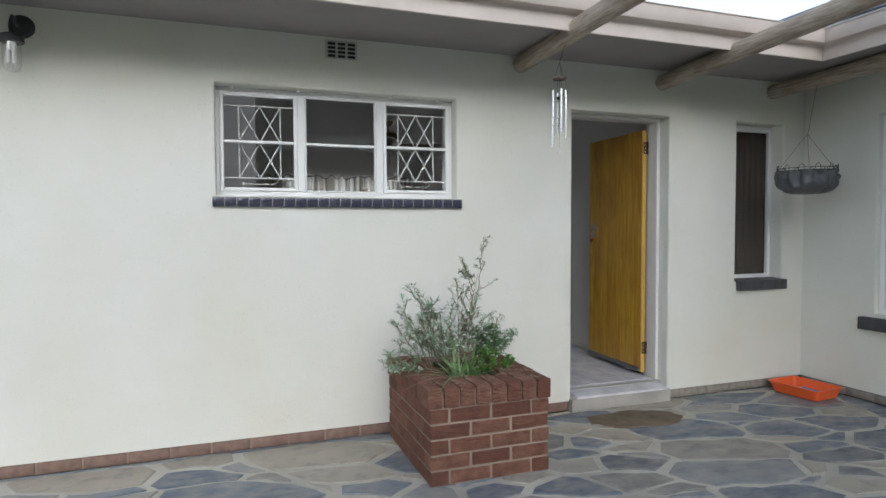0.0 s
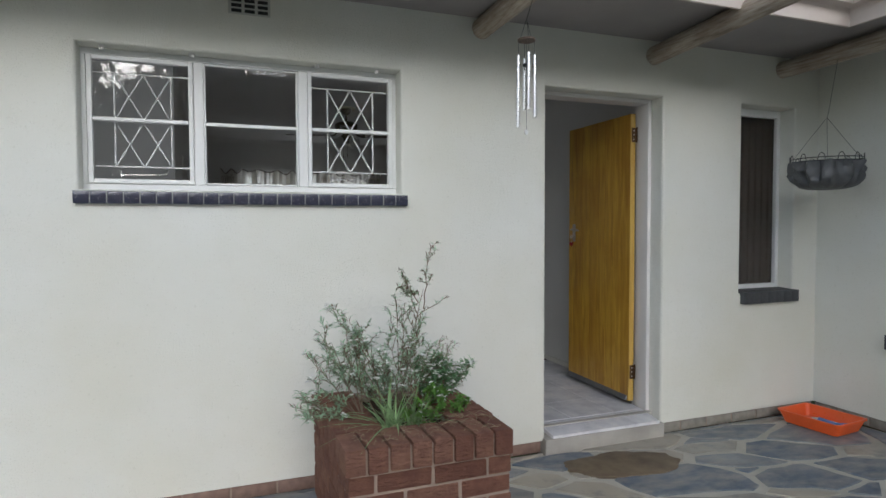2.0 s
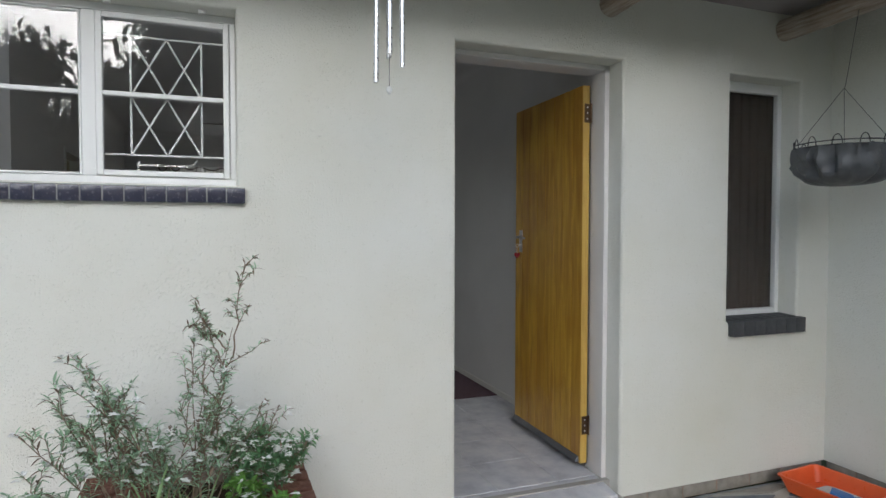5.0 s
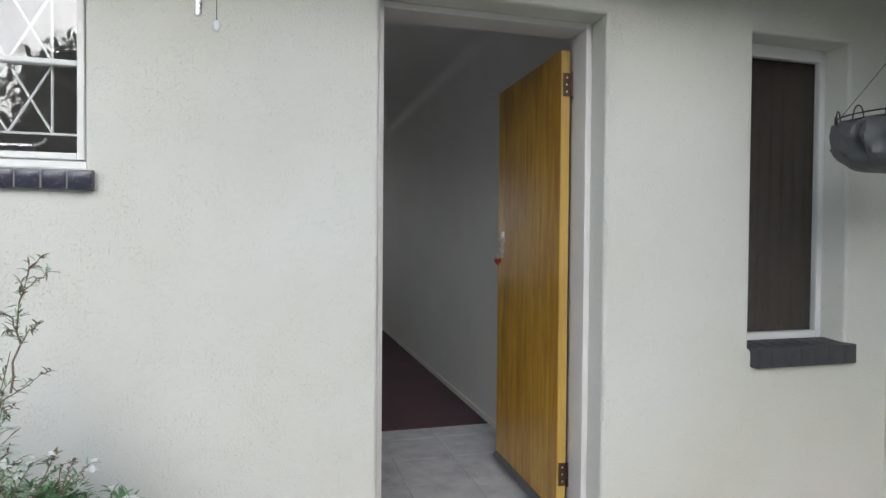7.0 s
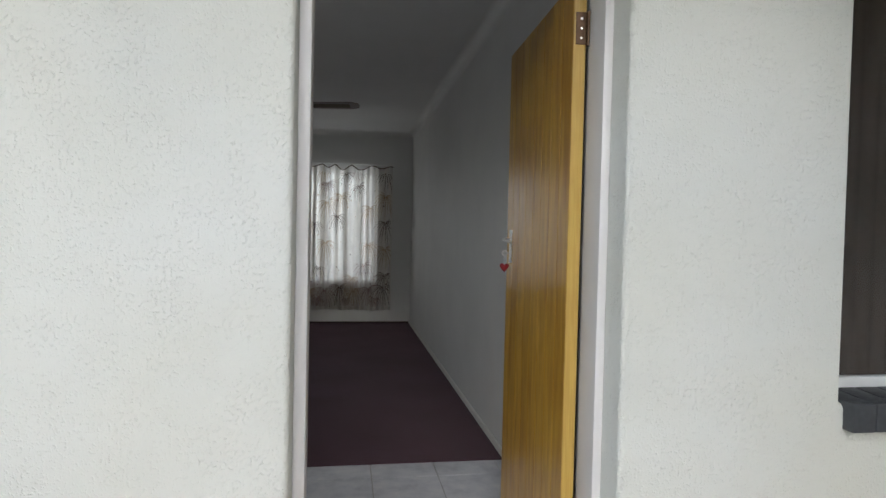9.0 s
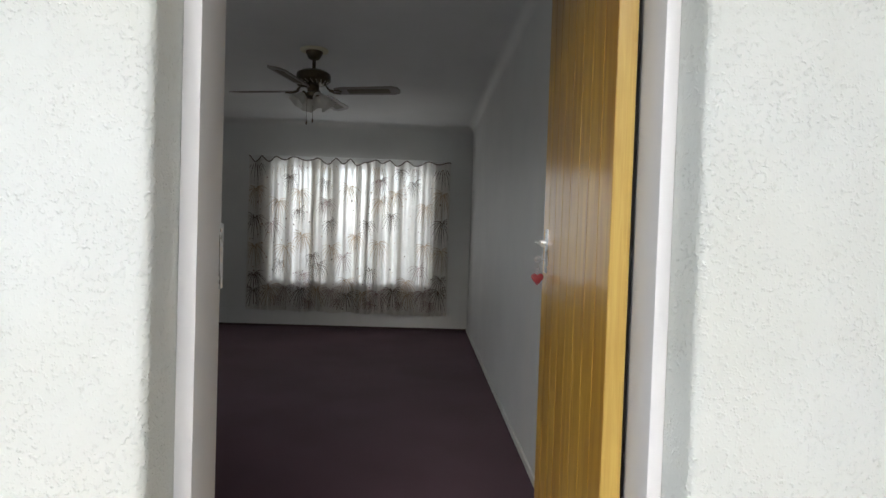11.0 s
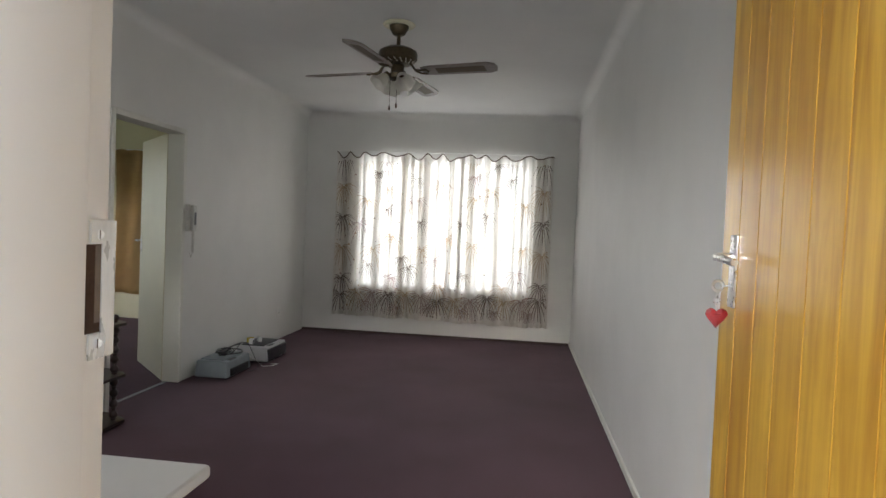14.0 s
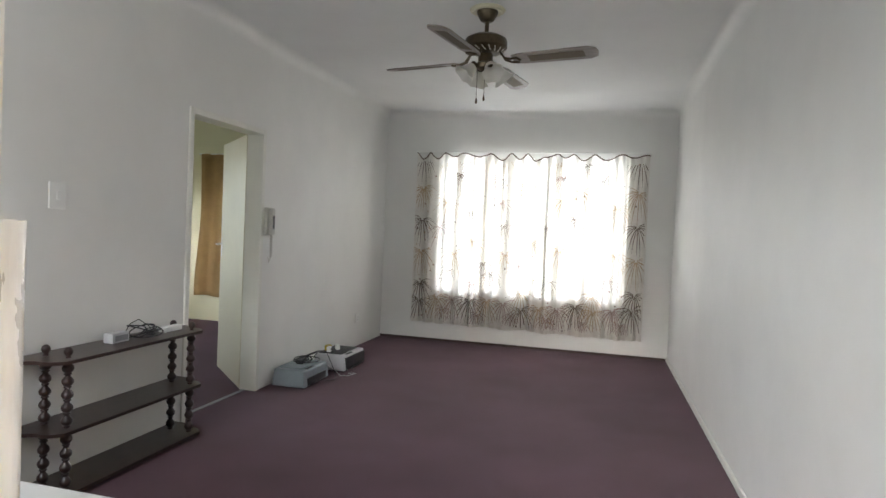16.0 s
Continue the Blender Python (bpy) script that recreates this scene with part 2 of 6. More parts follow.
bm = BM()
SEAMS = (-6.5, -0.45, 1.24, WING)
for a, b, hole in zip(SEAMS, SEAMS[1:], (KITCHEN, (DOOR[0], DOOR[1], -0.065, DOOR[3]), NARROW)):
    slab_with_holes(bm, (a, b), (-0.065, 2.75), 0, INNER, [hole], lambda u, v, w: (u, w, v))
inside = [f for f in bm.faces if any(all(abs(v.co.x - c) < 0.0001 for v in f.verts) for c in SEAMS[1:-1])]
bmesh.ops.delete(bm, geom=inside, context="FACES_ONLY")
bmesh.ops.remove_doubles(bm, verts=bm.verts, dist=0.0001)
round_corners(bm, 1, 0.0, 0.020)
wall_front = fixed(part("wall_front", bm, PLASTER, smooth=40), "pale grey-green roughcast plastered house wall")
SIDE_WINDOW = (-2.2, -0.64, 0.56, 2.12)
bm = wall_along_y(-7.0, INNER, -0.065, 2.75, WING, WING + 0.28, [SIDE_WINDOW])
round_corners(bm, 0, WING)
wall_wing = fixed(part("wall_wing", bm, PLASTER, smooth=40), "pale roughcast plastered wall of the side wing")

bm = wall_along_y(1.90, ROOM_END, -0.1, CEIL + 0.1, ROOM_L - 0.12, ROOM_L, [(PASSAGE[0], PASSAGE[1], -0.1, PASSAGE[3])])
fixed(part("wall_left", bm, INNER_WALL, smooth=0), "smooth white painted room wall")
bm = wall_along_y(INNER, ROOM_END, -0.1, CEIL + 0.1, ROOM_R, ROOM_R + 0.12)
fixed(part("wall_right", bm, INNER_WALL, smooth=0), "smooth white painted room wall")
bm = wall_along_x(-5.6, WING + 0.28, -0.2, CEIL + 0.1, ROOM_END, ROOM_END + 0.26, [FAR_WINDOW])
fixed(part("wall_far", bm, INNER_WALL, smooth=0), "white painted end wall with a wide window")
bm = wall_along_x(-2.75, ROOM_R, 0.0, CEIL, INNER + 0.002, INNER + 0.012, [(KITCHEN[0] + 0.001, KITCHEN[1], KITCHEN[2], KITCHEN[3]), (DOOR[0] - 0.002, DOOR[1] + 0.002, 0.0, DOOR[3] + 0.002)])
fixed(part("wall_inner_lining", bm, INNER_WALL, smooth=0), "white painted inside face of the front wall")
bm = wall_along_y(INNER, 2.02, -0.1, CEIL + 0.1, -2.87, -2.75)
fixed(part("wall_nook", bm, INNER_WALL, smooth=0), "white painted wall beside the kitchen window")
bm = wall_along_x(-2.75, ROOM_L - 0.121, -0.1, CEIL + 0.1, 1.90, 2.02)
fixed(part("wall_nook_return", bm, INNER_WALL, smooth=0), "white painted short return wall")
bm = BM()
box(bm, -5.7, WING + 0.28, INNER, ROOM_END, CEIL, CEIL + 0.05)
fixed(part("ceiling", bm, CEILING, smooth=0), "plain white painted ceiling")
bm = BM()
box(bm, -5.45, ROOM_R, 1.72, ROOM_END, -0.1, 0.004)
fixed(part("floor_carpet", bm, CARPET, smooth=0), "worn plum purple fitted carpet")
bm = BM()
box(bm, -2.75, ROOM_R, INNER - 0.2, 1.72, -0.1, -0.006)
floor_tiled = fixed(part("floor_tiled", bm, CONCRETE, smooth=0), "tiled floor strip inside the door with grey joints")
bm = BM()
box(bm, -0.02, 0.89, -0.045, INNER - 0.2, GROUND - 0.02, -0.046, 0.010, 2)
for v in bm.verts:
    v.co += 0.004 * noise.noise_vector(v.co * 6)
fixed(part("door_step", bm, CONCRETE), "worn grey concrete door step")

# the room behind the passage door, and the closed rooms beside
bm = wall_along_y(2.2, ROOM_END, -0.1, CEIL + 0.1, -5.6, -5.45, [(3.4, 5.6, 0.9, 2.1)])
fixed(part("wall_back_room", bm, CREAM, smooth=0), "cream painted back room wall")
bm = BM()
box(bm, -5.6, ROOM_L - 0.12, 2.2, 2.3, -0.1, CEIL + 0.1)
fixed(part("wall_back_room_near", bm, CREAM, smooth=0), "cream painted back room wall")
bm = BM()
box(bm, -5.45, ROOM_L - 0.121, ROOM_END - 0.012, ROOM_END - 0.002, 0.0, CEIL)
fixed(part("wall_back_room_end", bm, CREAM, smooth=0), "cream painted back room wall")
bm = BM()
box(bm, WING + 0.16, WING + 0.28, INNER, ROOM_END, -0.1, CEIL)
fixed(part("wall_right_room", bm, INNER_WALL, smooth=0), "plain closing wall of the side room")

# ground
bm = BM()
bmesh.ops.create_grid(bm, x_segments=2, y_segments=2, size=400, matrix=pose(0, 0, GROUND - 0.02))
GRASS = plain("lawn_ground", (0.05, 0.075, 0.03), 0.9, 0, 0.2, 0.4, 3)
fixed(part("ground", bm, GRASS, smooth=0), "grassy ground around the house")

# eaves: soffits, fascias and gutters with a mitred inner corner
EAVE = 0.73
bm = BM()
box(bm, -6.5, WING, -EAVE, 0.0, 2.485, 2.50)
fixed(part("soffit_front", bm, SOFFIT, smooth=0), "dark grey-brown eaves boarding")
bm = BM()
box(bm, WING - EAVE, WING, -7, -EAVE, 2.485, 2.50)
fixed(part("soffit_wing", bm, SOFFIT, smooth=0), "dark grey-brown eaves boarding")

# fascia and gutter as one swept profile: (outward, height)
PROFILE = [(0.0, 2.448), (0.012, 2.435), (0.03, 2.435), (0.034, 2.520), (0.045, 2.533), (0.10, 2.537), (0.115, 2.567), (0.118, 2.622), (0.128, 2.626), (0.128, 2.631), (0.108, 2.631), (0.104, 2.550), (0.0, 2.541)]


def eave_run(name, points):
    bm = BM()
    rings = [[bm.verts.new(f(o, z)) for o, z in PROFILE] for f in points]
    n = len(PROFILE)
    for a, b in zip(rings, rings[1:]):
        for k in range(n):
            bm.faces.new((a[k], a[(k + 1) % n], b[(k + 1) % n], b[k]))
    bmesh.ops.recalc_face_normals(bm, faces=bm.faces)
    return fixed(part(name, bm, GUTTER_PAINT), "beige painted fascia board and gutter")


eave_run("gutter_front", [lambda o, z: (-6.5, -EAVE - o, z), lambda o, z: (WING - EAVE - o, -EAVE - o, z)])
eave_run("gutter_wing", [lambda o, z: (WING - EAVE - o - 0.0005, -EAVE - o - 0.0005, z), lambda o, z: (WING - EAVE - o - 0.0005, -7.0, z)])

ROOF = plain("slate_roof", (0.07, 0.075, 0.085), 0.5, 0, 0.5, 0.5, 6)
bm = BM()
v = [bm.verts.new(p) for p in ((-6.9, -EAVE - 0.03, 2.55), (WING - EAVE - 0.03, -EAVE - 0.03, 2.55), (WING + 3.5, 3.5, 4.5), (-6.9, 3.5, 4.5))]
bm.faces.new(v)
v = [bm.verts.new(p) for p in ((-6.9, 3.5, 4.5), (WING + 3.5, 3.5, 4.5), (WING + 3.5, 8.0, 2.6), (-6.9, 8.0, 2.6))]
bm.faces.new(v)
fixed(part("roof_front", bm, ROOF, smooth=0), "dark tiled roof of the house")
bm = BM()
v = [bm.verts.new(p) for p in ((WING - EAVE - 0.03, -EAVE - 0.03, 2.55), (WING - EAVE - 0.03, -7.2, 2.55), (WING + 3.5, -7.2, 4.5), (WING + 3.5, 3.5, 4.5))]
bm.faces.new(v)
v = [bm.verts.new(p) for p in ((WING + 3.5, -7.2, 4.5), (WING + 7.6, -7.2, 2.6), (WING + 7.6, 8.0, 2.6), (WING + 3.5, 3.5, 4.5))]
bm.faces.new(v)
roof_wing = fixed(part("roof_wing", bm, ROOF, smooth=0), "dark tiled roof of the side wing")

# ---- more materials ----
def scratched_steel():
    k = Mat("scratched_plated_steel", (0.86, 0.87, 0.88), 0.3, 0.35)
    k.base(k.mix(k.ramp(k.noise(60, 5, 0.6, (1, 1, 0.25)), [(0.45, 0.0), (0.75, 0.4)]), (0.88, 0.89, 0.90), (0.50, 0.49, 0.48)))
    k.roughness(k.ramp(k.noise(45, 4, 0.6, (1, 1, 0.3)), [(0.35, 0.22), (0.65, 0.5)]))
    k.bump(k.noise(240, 3, 0.5, (1, 1, 0.12)), 0.12, 0.001)
    return k.m


DARK_TILE = plain("glazed_sill_tile", (0.030, 0.032, 0.055), 0.22, 0, 0.6, 0.35, 40)
SLATE_SILL = plain("slate_sill_tile", (0.050, 0.052, 0.056), 0.5, 0, 0.5, 0.3, 40)
GROUT = plain("grey_grout", (0.26, 0.26, 0.25), 0.9, 0, 0.2, 0.2, 60)
STEEL = plain("brushed_steel", (0.78, 0.77, 0.76), 0.30, 1.0, 0.5, 0.04, 40)
PLATE_STEEL = scratched_steel()
# dark brown with the shade of pocket and screw slots in its colour
RECESS_SHADE = plain("brown_recess_shade", (0.055, 0.028, 0.018), 0.7, 0, 0.3, 0.5, 90)
BRASS_DARK = plain("antique_brass", (0.115, 0.09, 0.055), 0.35, 0.85, 0.5, 0.3, 60)
BRONZE = plain("dark_bronze", (0.10, 0.06, 0.035), 0.4, 0.8, 0.5, 0.3, 50)
BLACK = plain("black_plastic", (0.018, 0.018, 0.02), 0.4, 0, 0.5, 0.2, 40)
LAMP_METAL = plain("grey_black_lamp_metal", (0.045, 0.045, 0.05), 0.5, 0.3, 0.5, 0.2, 40)
VENT = painted("airbrick_clay", (0.50, 0.50, 0.45), 0.8, 60, 0.3, 0.2)
# near-black colour standing for the shade inside a hollow
HOLLOW_SHADE = plain("hollow_shade", (0.02, 0.02, 0.02), 0.9)
PINE = wood("varnished_pine", (0.72, 0.44, 0.062), (0.40, 0.185, 0.020), 0.33, (5, 5, 0.45), 0.25)
# darkened pine: groove shade put into the colour of core and strips
PINE_CORE_SHADE = wood("pine_groove_shade", (0.13, 0.060, 0.018), (0.07, 0.03, 0.010), 0.6, (12, 12, 0.8))
PINE_EDGE = wood("pine_edge", (0.56, 0.38, 0.085), (0.43, 0.26, 0.05), 0.45, (30, 30, 1.0), 0.15)
DARK_WOOD = wood("dark_stained_wood", (0.042, 0.019, 0.014), (0.015, 0.008, 0.007), 0.34, (10, 2.0, 10), 0.25)
RED_BEADS = plain("red_beads", (0.22, 0.004, 0.008), 0.35, 0, 0.6, 0.4, 300)
ALU = plain("dull_aluminium", (0.25, 0.25, 0.26), 0.4, 0.7, 0.5, 0.2, 50)
ORANGE = plain("orange_plastic", (0.80, 0.12, 0.025), 0.35, 0, 0.5, 0.1, 20)
BLUE = plain("blue_plastic", (0.06, 0.20, 0.50), 0.35, 0, 0.5, 0.1, 20)
LITTER = plain("pale_litter", (0.70, 0.68, 0.64), 0.95, 0, 0.2, 0.3, 200)
WHITE_PLASTIC = plain("white_plastic", (0.78, 0.78, 0.75), 0.35, 0, 0.5, 0.05, 20)
WHITE_DOOR = painted("white_door_paint", (0.76, 0.75, 0.69), 0.4, 40, 0.05, 0.08)
CREAM_DOOR = painted("cream_door_paint", (0.60, 0.545, 0.40), 0.45, 40, 0.05, 0.08)
COUNTER_TOP = painted("white_laminate", (0.80, 0.80, 0.78), 0.3, 60, 0.02, 0.05)
BROWN_BLIND = plain("brown_blind", (0.030, 0.016, 0.009), 0.8, 0, 0.3, 0.35, 12)


def pole_material():
    k = Mat("weathered_pole_wood", (0.40, 0.35, 0.28), 0.8, spec=0.3)
    n = k.noise(5, 6, 0.65, (14, 1.2, 14))
    c = k.ramp(n, [(0.28, (0.16, 0.13, 0.10)), (0.48, (0.40, 0.34, 0.27)), (0.72, (0.55, 0.50, 0.42))])
    k.base(k.mix(k.ramp(k.noise(2.5, 4), [(0.45, 0.0), (0.75, 0.6)]), c, (0.22, 0.15, 0.11)))
    k.bump(n, 0.5, 0.006)
    return k.m


POLE = pole_material()


def brick_material():
    k = Mat("rustic_brick", (0.25, 0.10, 0.07), 0.85, spec=0.25)
    c = k.ramp(k.random(), [(0.0, (0.185, 0.085, 0.055)), (0.5, (0.24, 0.115, 0.075)), (1.0, (0.285, 0.15, 0.10))])
    c = k.mix(k.ramp(k.noise(14, 5), [(0.35, 0.0), (0.75, 0.7)]), c, (0.12, 0.05, 0.042))
    c = k.mix(k.ramp(k.noise(40, 4), [(0.64, 0.0), (0.78, 0.35)]), c, (0.30, 0.20, 0.15))
    k.base(c)
    k.bump(k.ramp(k.noise(38, 5, 0.62, (0.7, 0.7, 1.9)), [(0.35, 0.0), (0.62, 1.0)]), 1.0, 0.010)
    k.bump(k.noise(150, 3), 0.5, 0.003)
    return k.m


BRICK = brick_material()
PLINTH_BRICK = plain("weathered_plinth_brick", (0.225, 0.150, 0.120), 0.9, 0, 0.2, 0.45, 22)
PLINTH_GREY = plain("grey_washed_plinth_brick", (0.27, 0.25, 0.215), 0.9, 0, 0.2, 0.4, 22)
MORTAR = painted("brick_mortar", (0.34, 0.255, 0.20), 0.95, 120, 0.8, 0.35)


def slate_material():
    k = Mat("flagstone", (0.2, 0.21, 0.22), 0.6, spec=0.4)
    r = k.random()
    c = k.ramp(r, [(0.0, (0.11, 0.135, 0.175)), (0.28, (0.16, 0.19, 0.225)), (0.44, (0.23, 0.24, 0.24)), (0.58, (0.35, 0.325, 0.265)), (0.84, (0.41, 0.36, 0.28)), (1.0, (0.085, 0.10, 0.125))])
    c = k.mix(k.ramp(k.noise(6, 7, 0.65, (1, 2.2, 1)), [(0.38, 0.0), (0.68, 0.65)]), c, (0.37, 0.345, 0.29))
    c = k.mix(k.ramp(k.noise(9, 5, 0.6), [(0.52, 0.0), (0.74, 0.55)]), c, (0.090, 0.11, 0.14))
    k.base(c)
    k.roughness(k.ramp(k.noise(3.2, 4), [(0.4, 0.34), (0.65, 0.75)]))
    k.bump(k.noise(12, 6, 0.6), 0.35, 0.01)
    k.bump(k.noise(80, 3), 0.2, 0.002)
    return k.m


FLAG = slate_material()
JOINT = painted("paving_mortar", (0.54, 0.515, 0.44), 0.95, 70, 0.7, 0.35)


def floor_tile_material():
    k = Mat("mottled_floor_tile", (0.5, 0.5, 0.5), 0.35)
    c = k.ramp(k.noise(7, 6, 0.6), [(0.3, (0.44, 0.44, 0.47)), (0.5, (0.60, 0.60, 0.62)), (0.72, (0.74, 0.73, 0.72))])
    k.base(c)
    k.bump(k.noise(30, 3), 0.05, 0.002)
    return k.m


TILE = floor_tile_material()


# ---- windows of the front ----
def bar(bm, a, b, r=0.0045):
    tube(bm, (a, b), r, 6)


def handle_stay(parent, x, y, z, material):
    bm = BM()
    box(bm, x - 0.09, x + 0.10, y - 0.004, y + 0.004, z, z + 0.010, 0.002)
    box(bm, x - 0.085, x - 0.075, y - 0.006, y + 0.006, z - 0.02, z + 0.02, 0.002)
    tube(bm, ((x + 0.10, y, z + 0.005), (x + 0.125, y - 0.004, z + 0.016), (x + 0.135, y - 0.006, z + 0.03)), 0.005, 6)
    part("window_stay", bm, material, parent, "chrome casement stay")


def kitchen_window():
    x0, x1, z0, z1 = KITCHEN
    w = fixed(new("window_1"), "white steel three-light window with lattice burglar bars")
    y0, y1 = 0.102, 0.138
    third = (x1 - x0) / 3
    bm = BM()
    t = 0.022
    box(bm, x0, x1, y0, y1, z1 - 0.03, z1, 0.003)
    box(bm, x0, x1, y0, y1, z0, z0 + 0.032, 0.003)
    box(bm, x0, x0 + t, y0, y1, z0 + 0.032, z1 - 0.03, 0.003)
    box(bm, x1 - t, x1, y0, y1, z0 + 0.032, z1 - 0.03, 0.003)
    for k in (1, 2):
        c = x0 + third * k
        box(bm, c - 0.024, c + 0.024, y0, y1, z0 + 0.032, z1 - 0.03, 0.003)
    part("window_frame", bm, WHITE_STEEL, w)
    zm = (z0 + z1) / 2 + 0.004
    for k in range(3):
        a, b = x0 + third * k + 0.025, x0 + third * (k + 1) - 0.025
        lo, hi = z0 + 0.034, z1 - 0.032
        yy0, yy1 = (0.092, 0.127) if k != 1 else (0.106, 0.13)
        s = 0.022 if k != 1 else 0.010
        bm = BM()
        box(bm, a, a + s, yy0, yy1, lo, hi, 0.003)
        box(bm, b - s, b, yy0, yy1, lo, hi, 0.003)
        box(bm, a + s, b - s, yy0, yy1, hi - s, hi, 0.003)
        box(bm, a + s, b - s, yy0, yy1, lo, lo + s, 0.003)
        box(bm, a + s, b - s, yy0, yy1, zm - 0.009, zm + 0.009, 0.003)
        sash = part("casement" if k != 1 else "fixed_light", bm, WHITE_STEEL, w)
        for p, q in ((lo + s, zm - 0.009), (zm + 0.009, hi - s)):
            bm = BM()
            box(bm, a + s, b - s, 0.113, 0.117, p, q)
            pane = part("pane", bm, GLASS, sash, smooth=0)
            pane.visible_shadow = False
        if k == 1:
            continue
        bm = BM()
        yb = 0.134
        u = [a + (b - a) * f for f in (0.24, 0.51, 0.78)]
        top, bot = hi - 0.075, lo + 0.085
        bar(bm, (a - 0.01, yb, top), (b + 0.01, yb, top))
        bar(bm, (a - 0.01, yb, bot), (b + 0.01, yb, bot))
        for x in (u[0], u[2]):
            bar(bm, (x, yb, bot), (x, yb, top))
        for p, q in ((bot, zm - 0.004), (zm + 0.004, top)):
            for i in (0, 1):
                bar(bm, (u[i], yb + 0.004, p), (u[i + 1], yb + 0.004, q))
                bar(bm, (u[i], yb + 0.008, q), (u[i + 1], yb + 0.008, p))
        part("burglar_bars", bm, WHITE_STEEL, w, "white welded lattice bars behind the glass")
        handle_stay(sash, (a + b) / 2 - 0.02, 0.140, lo + 0.042, STEEL)
    for x in (x0 + 0.10, x0 + 0.50, x0 + 1.12, x0 + 1.45):
        bm = BM()
        lathe(bm, [(0.0, -0.018), (0.014, -0.016), (0.016, 0.0)], (x, 0.055, z1), 12)
        part("awning_stub", bm, FRAME_PAINT, w)
    return w


kitchen_window()


def tiled_sill(name, x0, x1, z0, z1, y0, y1, count, material, label, along="x"):
    bm = BM()
    slope = 0.012
    if along == "x":
        box(bm, x0 + 0.002, x1 - 0.002, y0 + 0.003, y1, z0 + 0.002, z1 - 0.003)
    else:
        box(bm, y0 + 0.003, y1, x0 + 0.002, x1 - 0.002, z0 + 0.002, z1 - 0.003)
    sill = fixed(part(name, bm, GROUT if material == DARK_TILE else SLATE_SILL, smooth=0), label)
    step = (x1 - x0) / count
    bm = BM()
    vs = box(bm, -step / 2 + 0.0015, step / 2 - 0.0015, y0, y1, z0, z1, 0.006, 2)
    for v in bm.verts:
        if v.co.z > (z0 + z1) / 2:
            v.co.z -= slope * (y1 - v.co.y) / (y1 - y0) - slope / 2
    mesh_of = part("sill_tile", bm, material, sill)
    m0 = pose(x0 + step / 2, 0, 0) if along == "x" else pose(0, x0 + step / 2, 0, 0, 0, -90)
    mesh_of.matrix_local = m0
    rng = random.Random(5)
    for k in range(1, count):
        c = x0 + step * (k + 0.5)
        j = rng.uniform(-0.001, 0.001)
        share("sill_tile", mesh_of.data, sill, pose(c, j, j, 0, 0, 0) if along == "x" else pose(0, c, j, 0, 0, -90))
    return sill


tiled_sill("window_sill_1", -2.525, -0.897, 1.390, 1.454, -0.03, 0.101, 23, DARK_TILE, "glazed blue-black tiled window sill")
tiled_sill("window_sill_2", 1.59, 2.125, 0.712, 0.800, -0.04, 0.12, 7, SLATE_SILL, "dark slate tiled window sill")


def narrow_window():
    x0, x1, z0, z1 = NARROW
    w = fixed(new("window_2"), "tall narrow window with white frame and dark blind")
    bm = BM()
    y0, y1 = 0.125, 0.16
    box(bm, x0, x0 + 0.03, y0, y1, z0, z1, 0.003)
    box(bm, x1 - 0.03, x1, y0, y1, z0, z1, 0.003)
    box(bm, x0 + 0.03, x1 - 0.03, y0, y1, z1 - 0.055, z1, 0.003)
    box(bm, x0 + 0.03, x1 - 0.03, y0, y1, z0, z0 + 0.045, 0.003)
    part("window_frame", bm, WHITE_STEEL, w)
    bm = BM()
    box(bm, x0 + 0.03, x1 - 0.03, 0.138, 0.142, z0 + 0.045, z1 - 0.055)
    part("pane", bm, GLASS, w, smooth=0).visible_shadow = False
    bm = BM()
    n = 90
    for k in range(n):
        a, b = x0 + (x1 - x0) * k / n, x0 + (x1 - x0) * (k + 1) / n
        ya, yb = 0.178 + 0.005 * math.sin(k * 0.55), 0.178 + 0.005 * math.sin((k + 1) * 0.55)
        bm.faces.new([bm.verts.new(p) for p in ((a, ya, z0), (b, yb, z0), (b, yb, z1), (a, ya, z1))])
    bmesh.ops.remove_doubles(bm, verts=bm.verts, dist=0.0001)
    bmesh.ops.solidify(bm, geom=bm.faces, thickness=0.002)
    blind = part("drape", bm, BROWN_BLIND)
    tagged(blind, "dark brown fabric drape closed behind the glass", "curtain")


narrow_window()


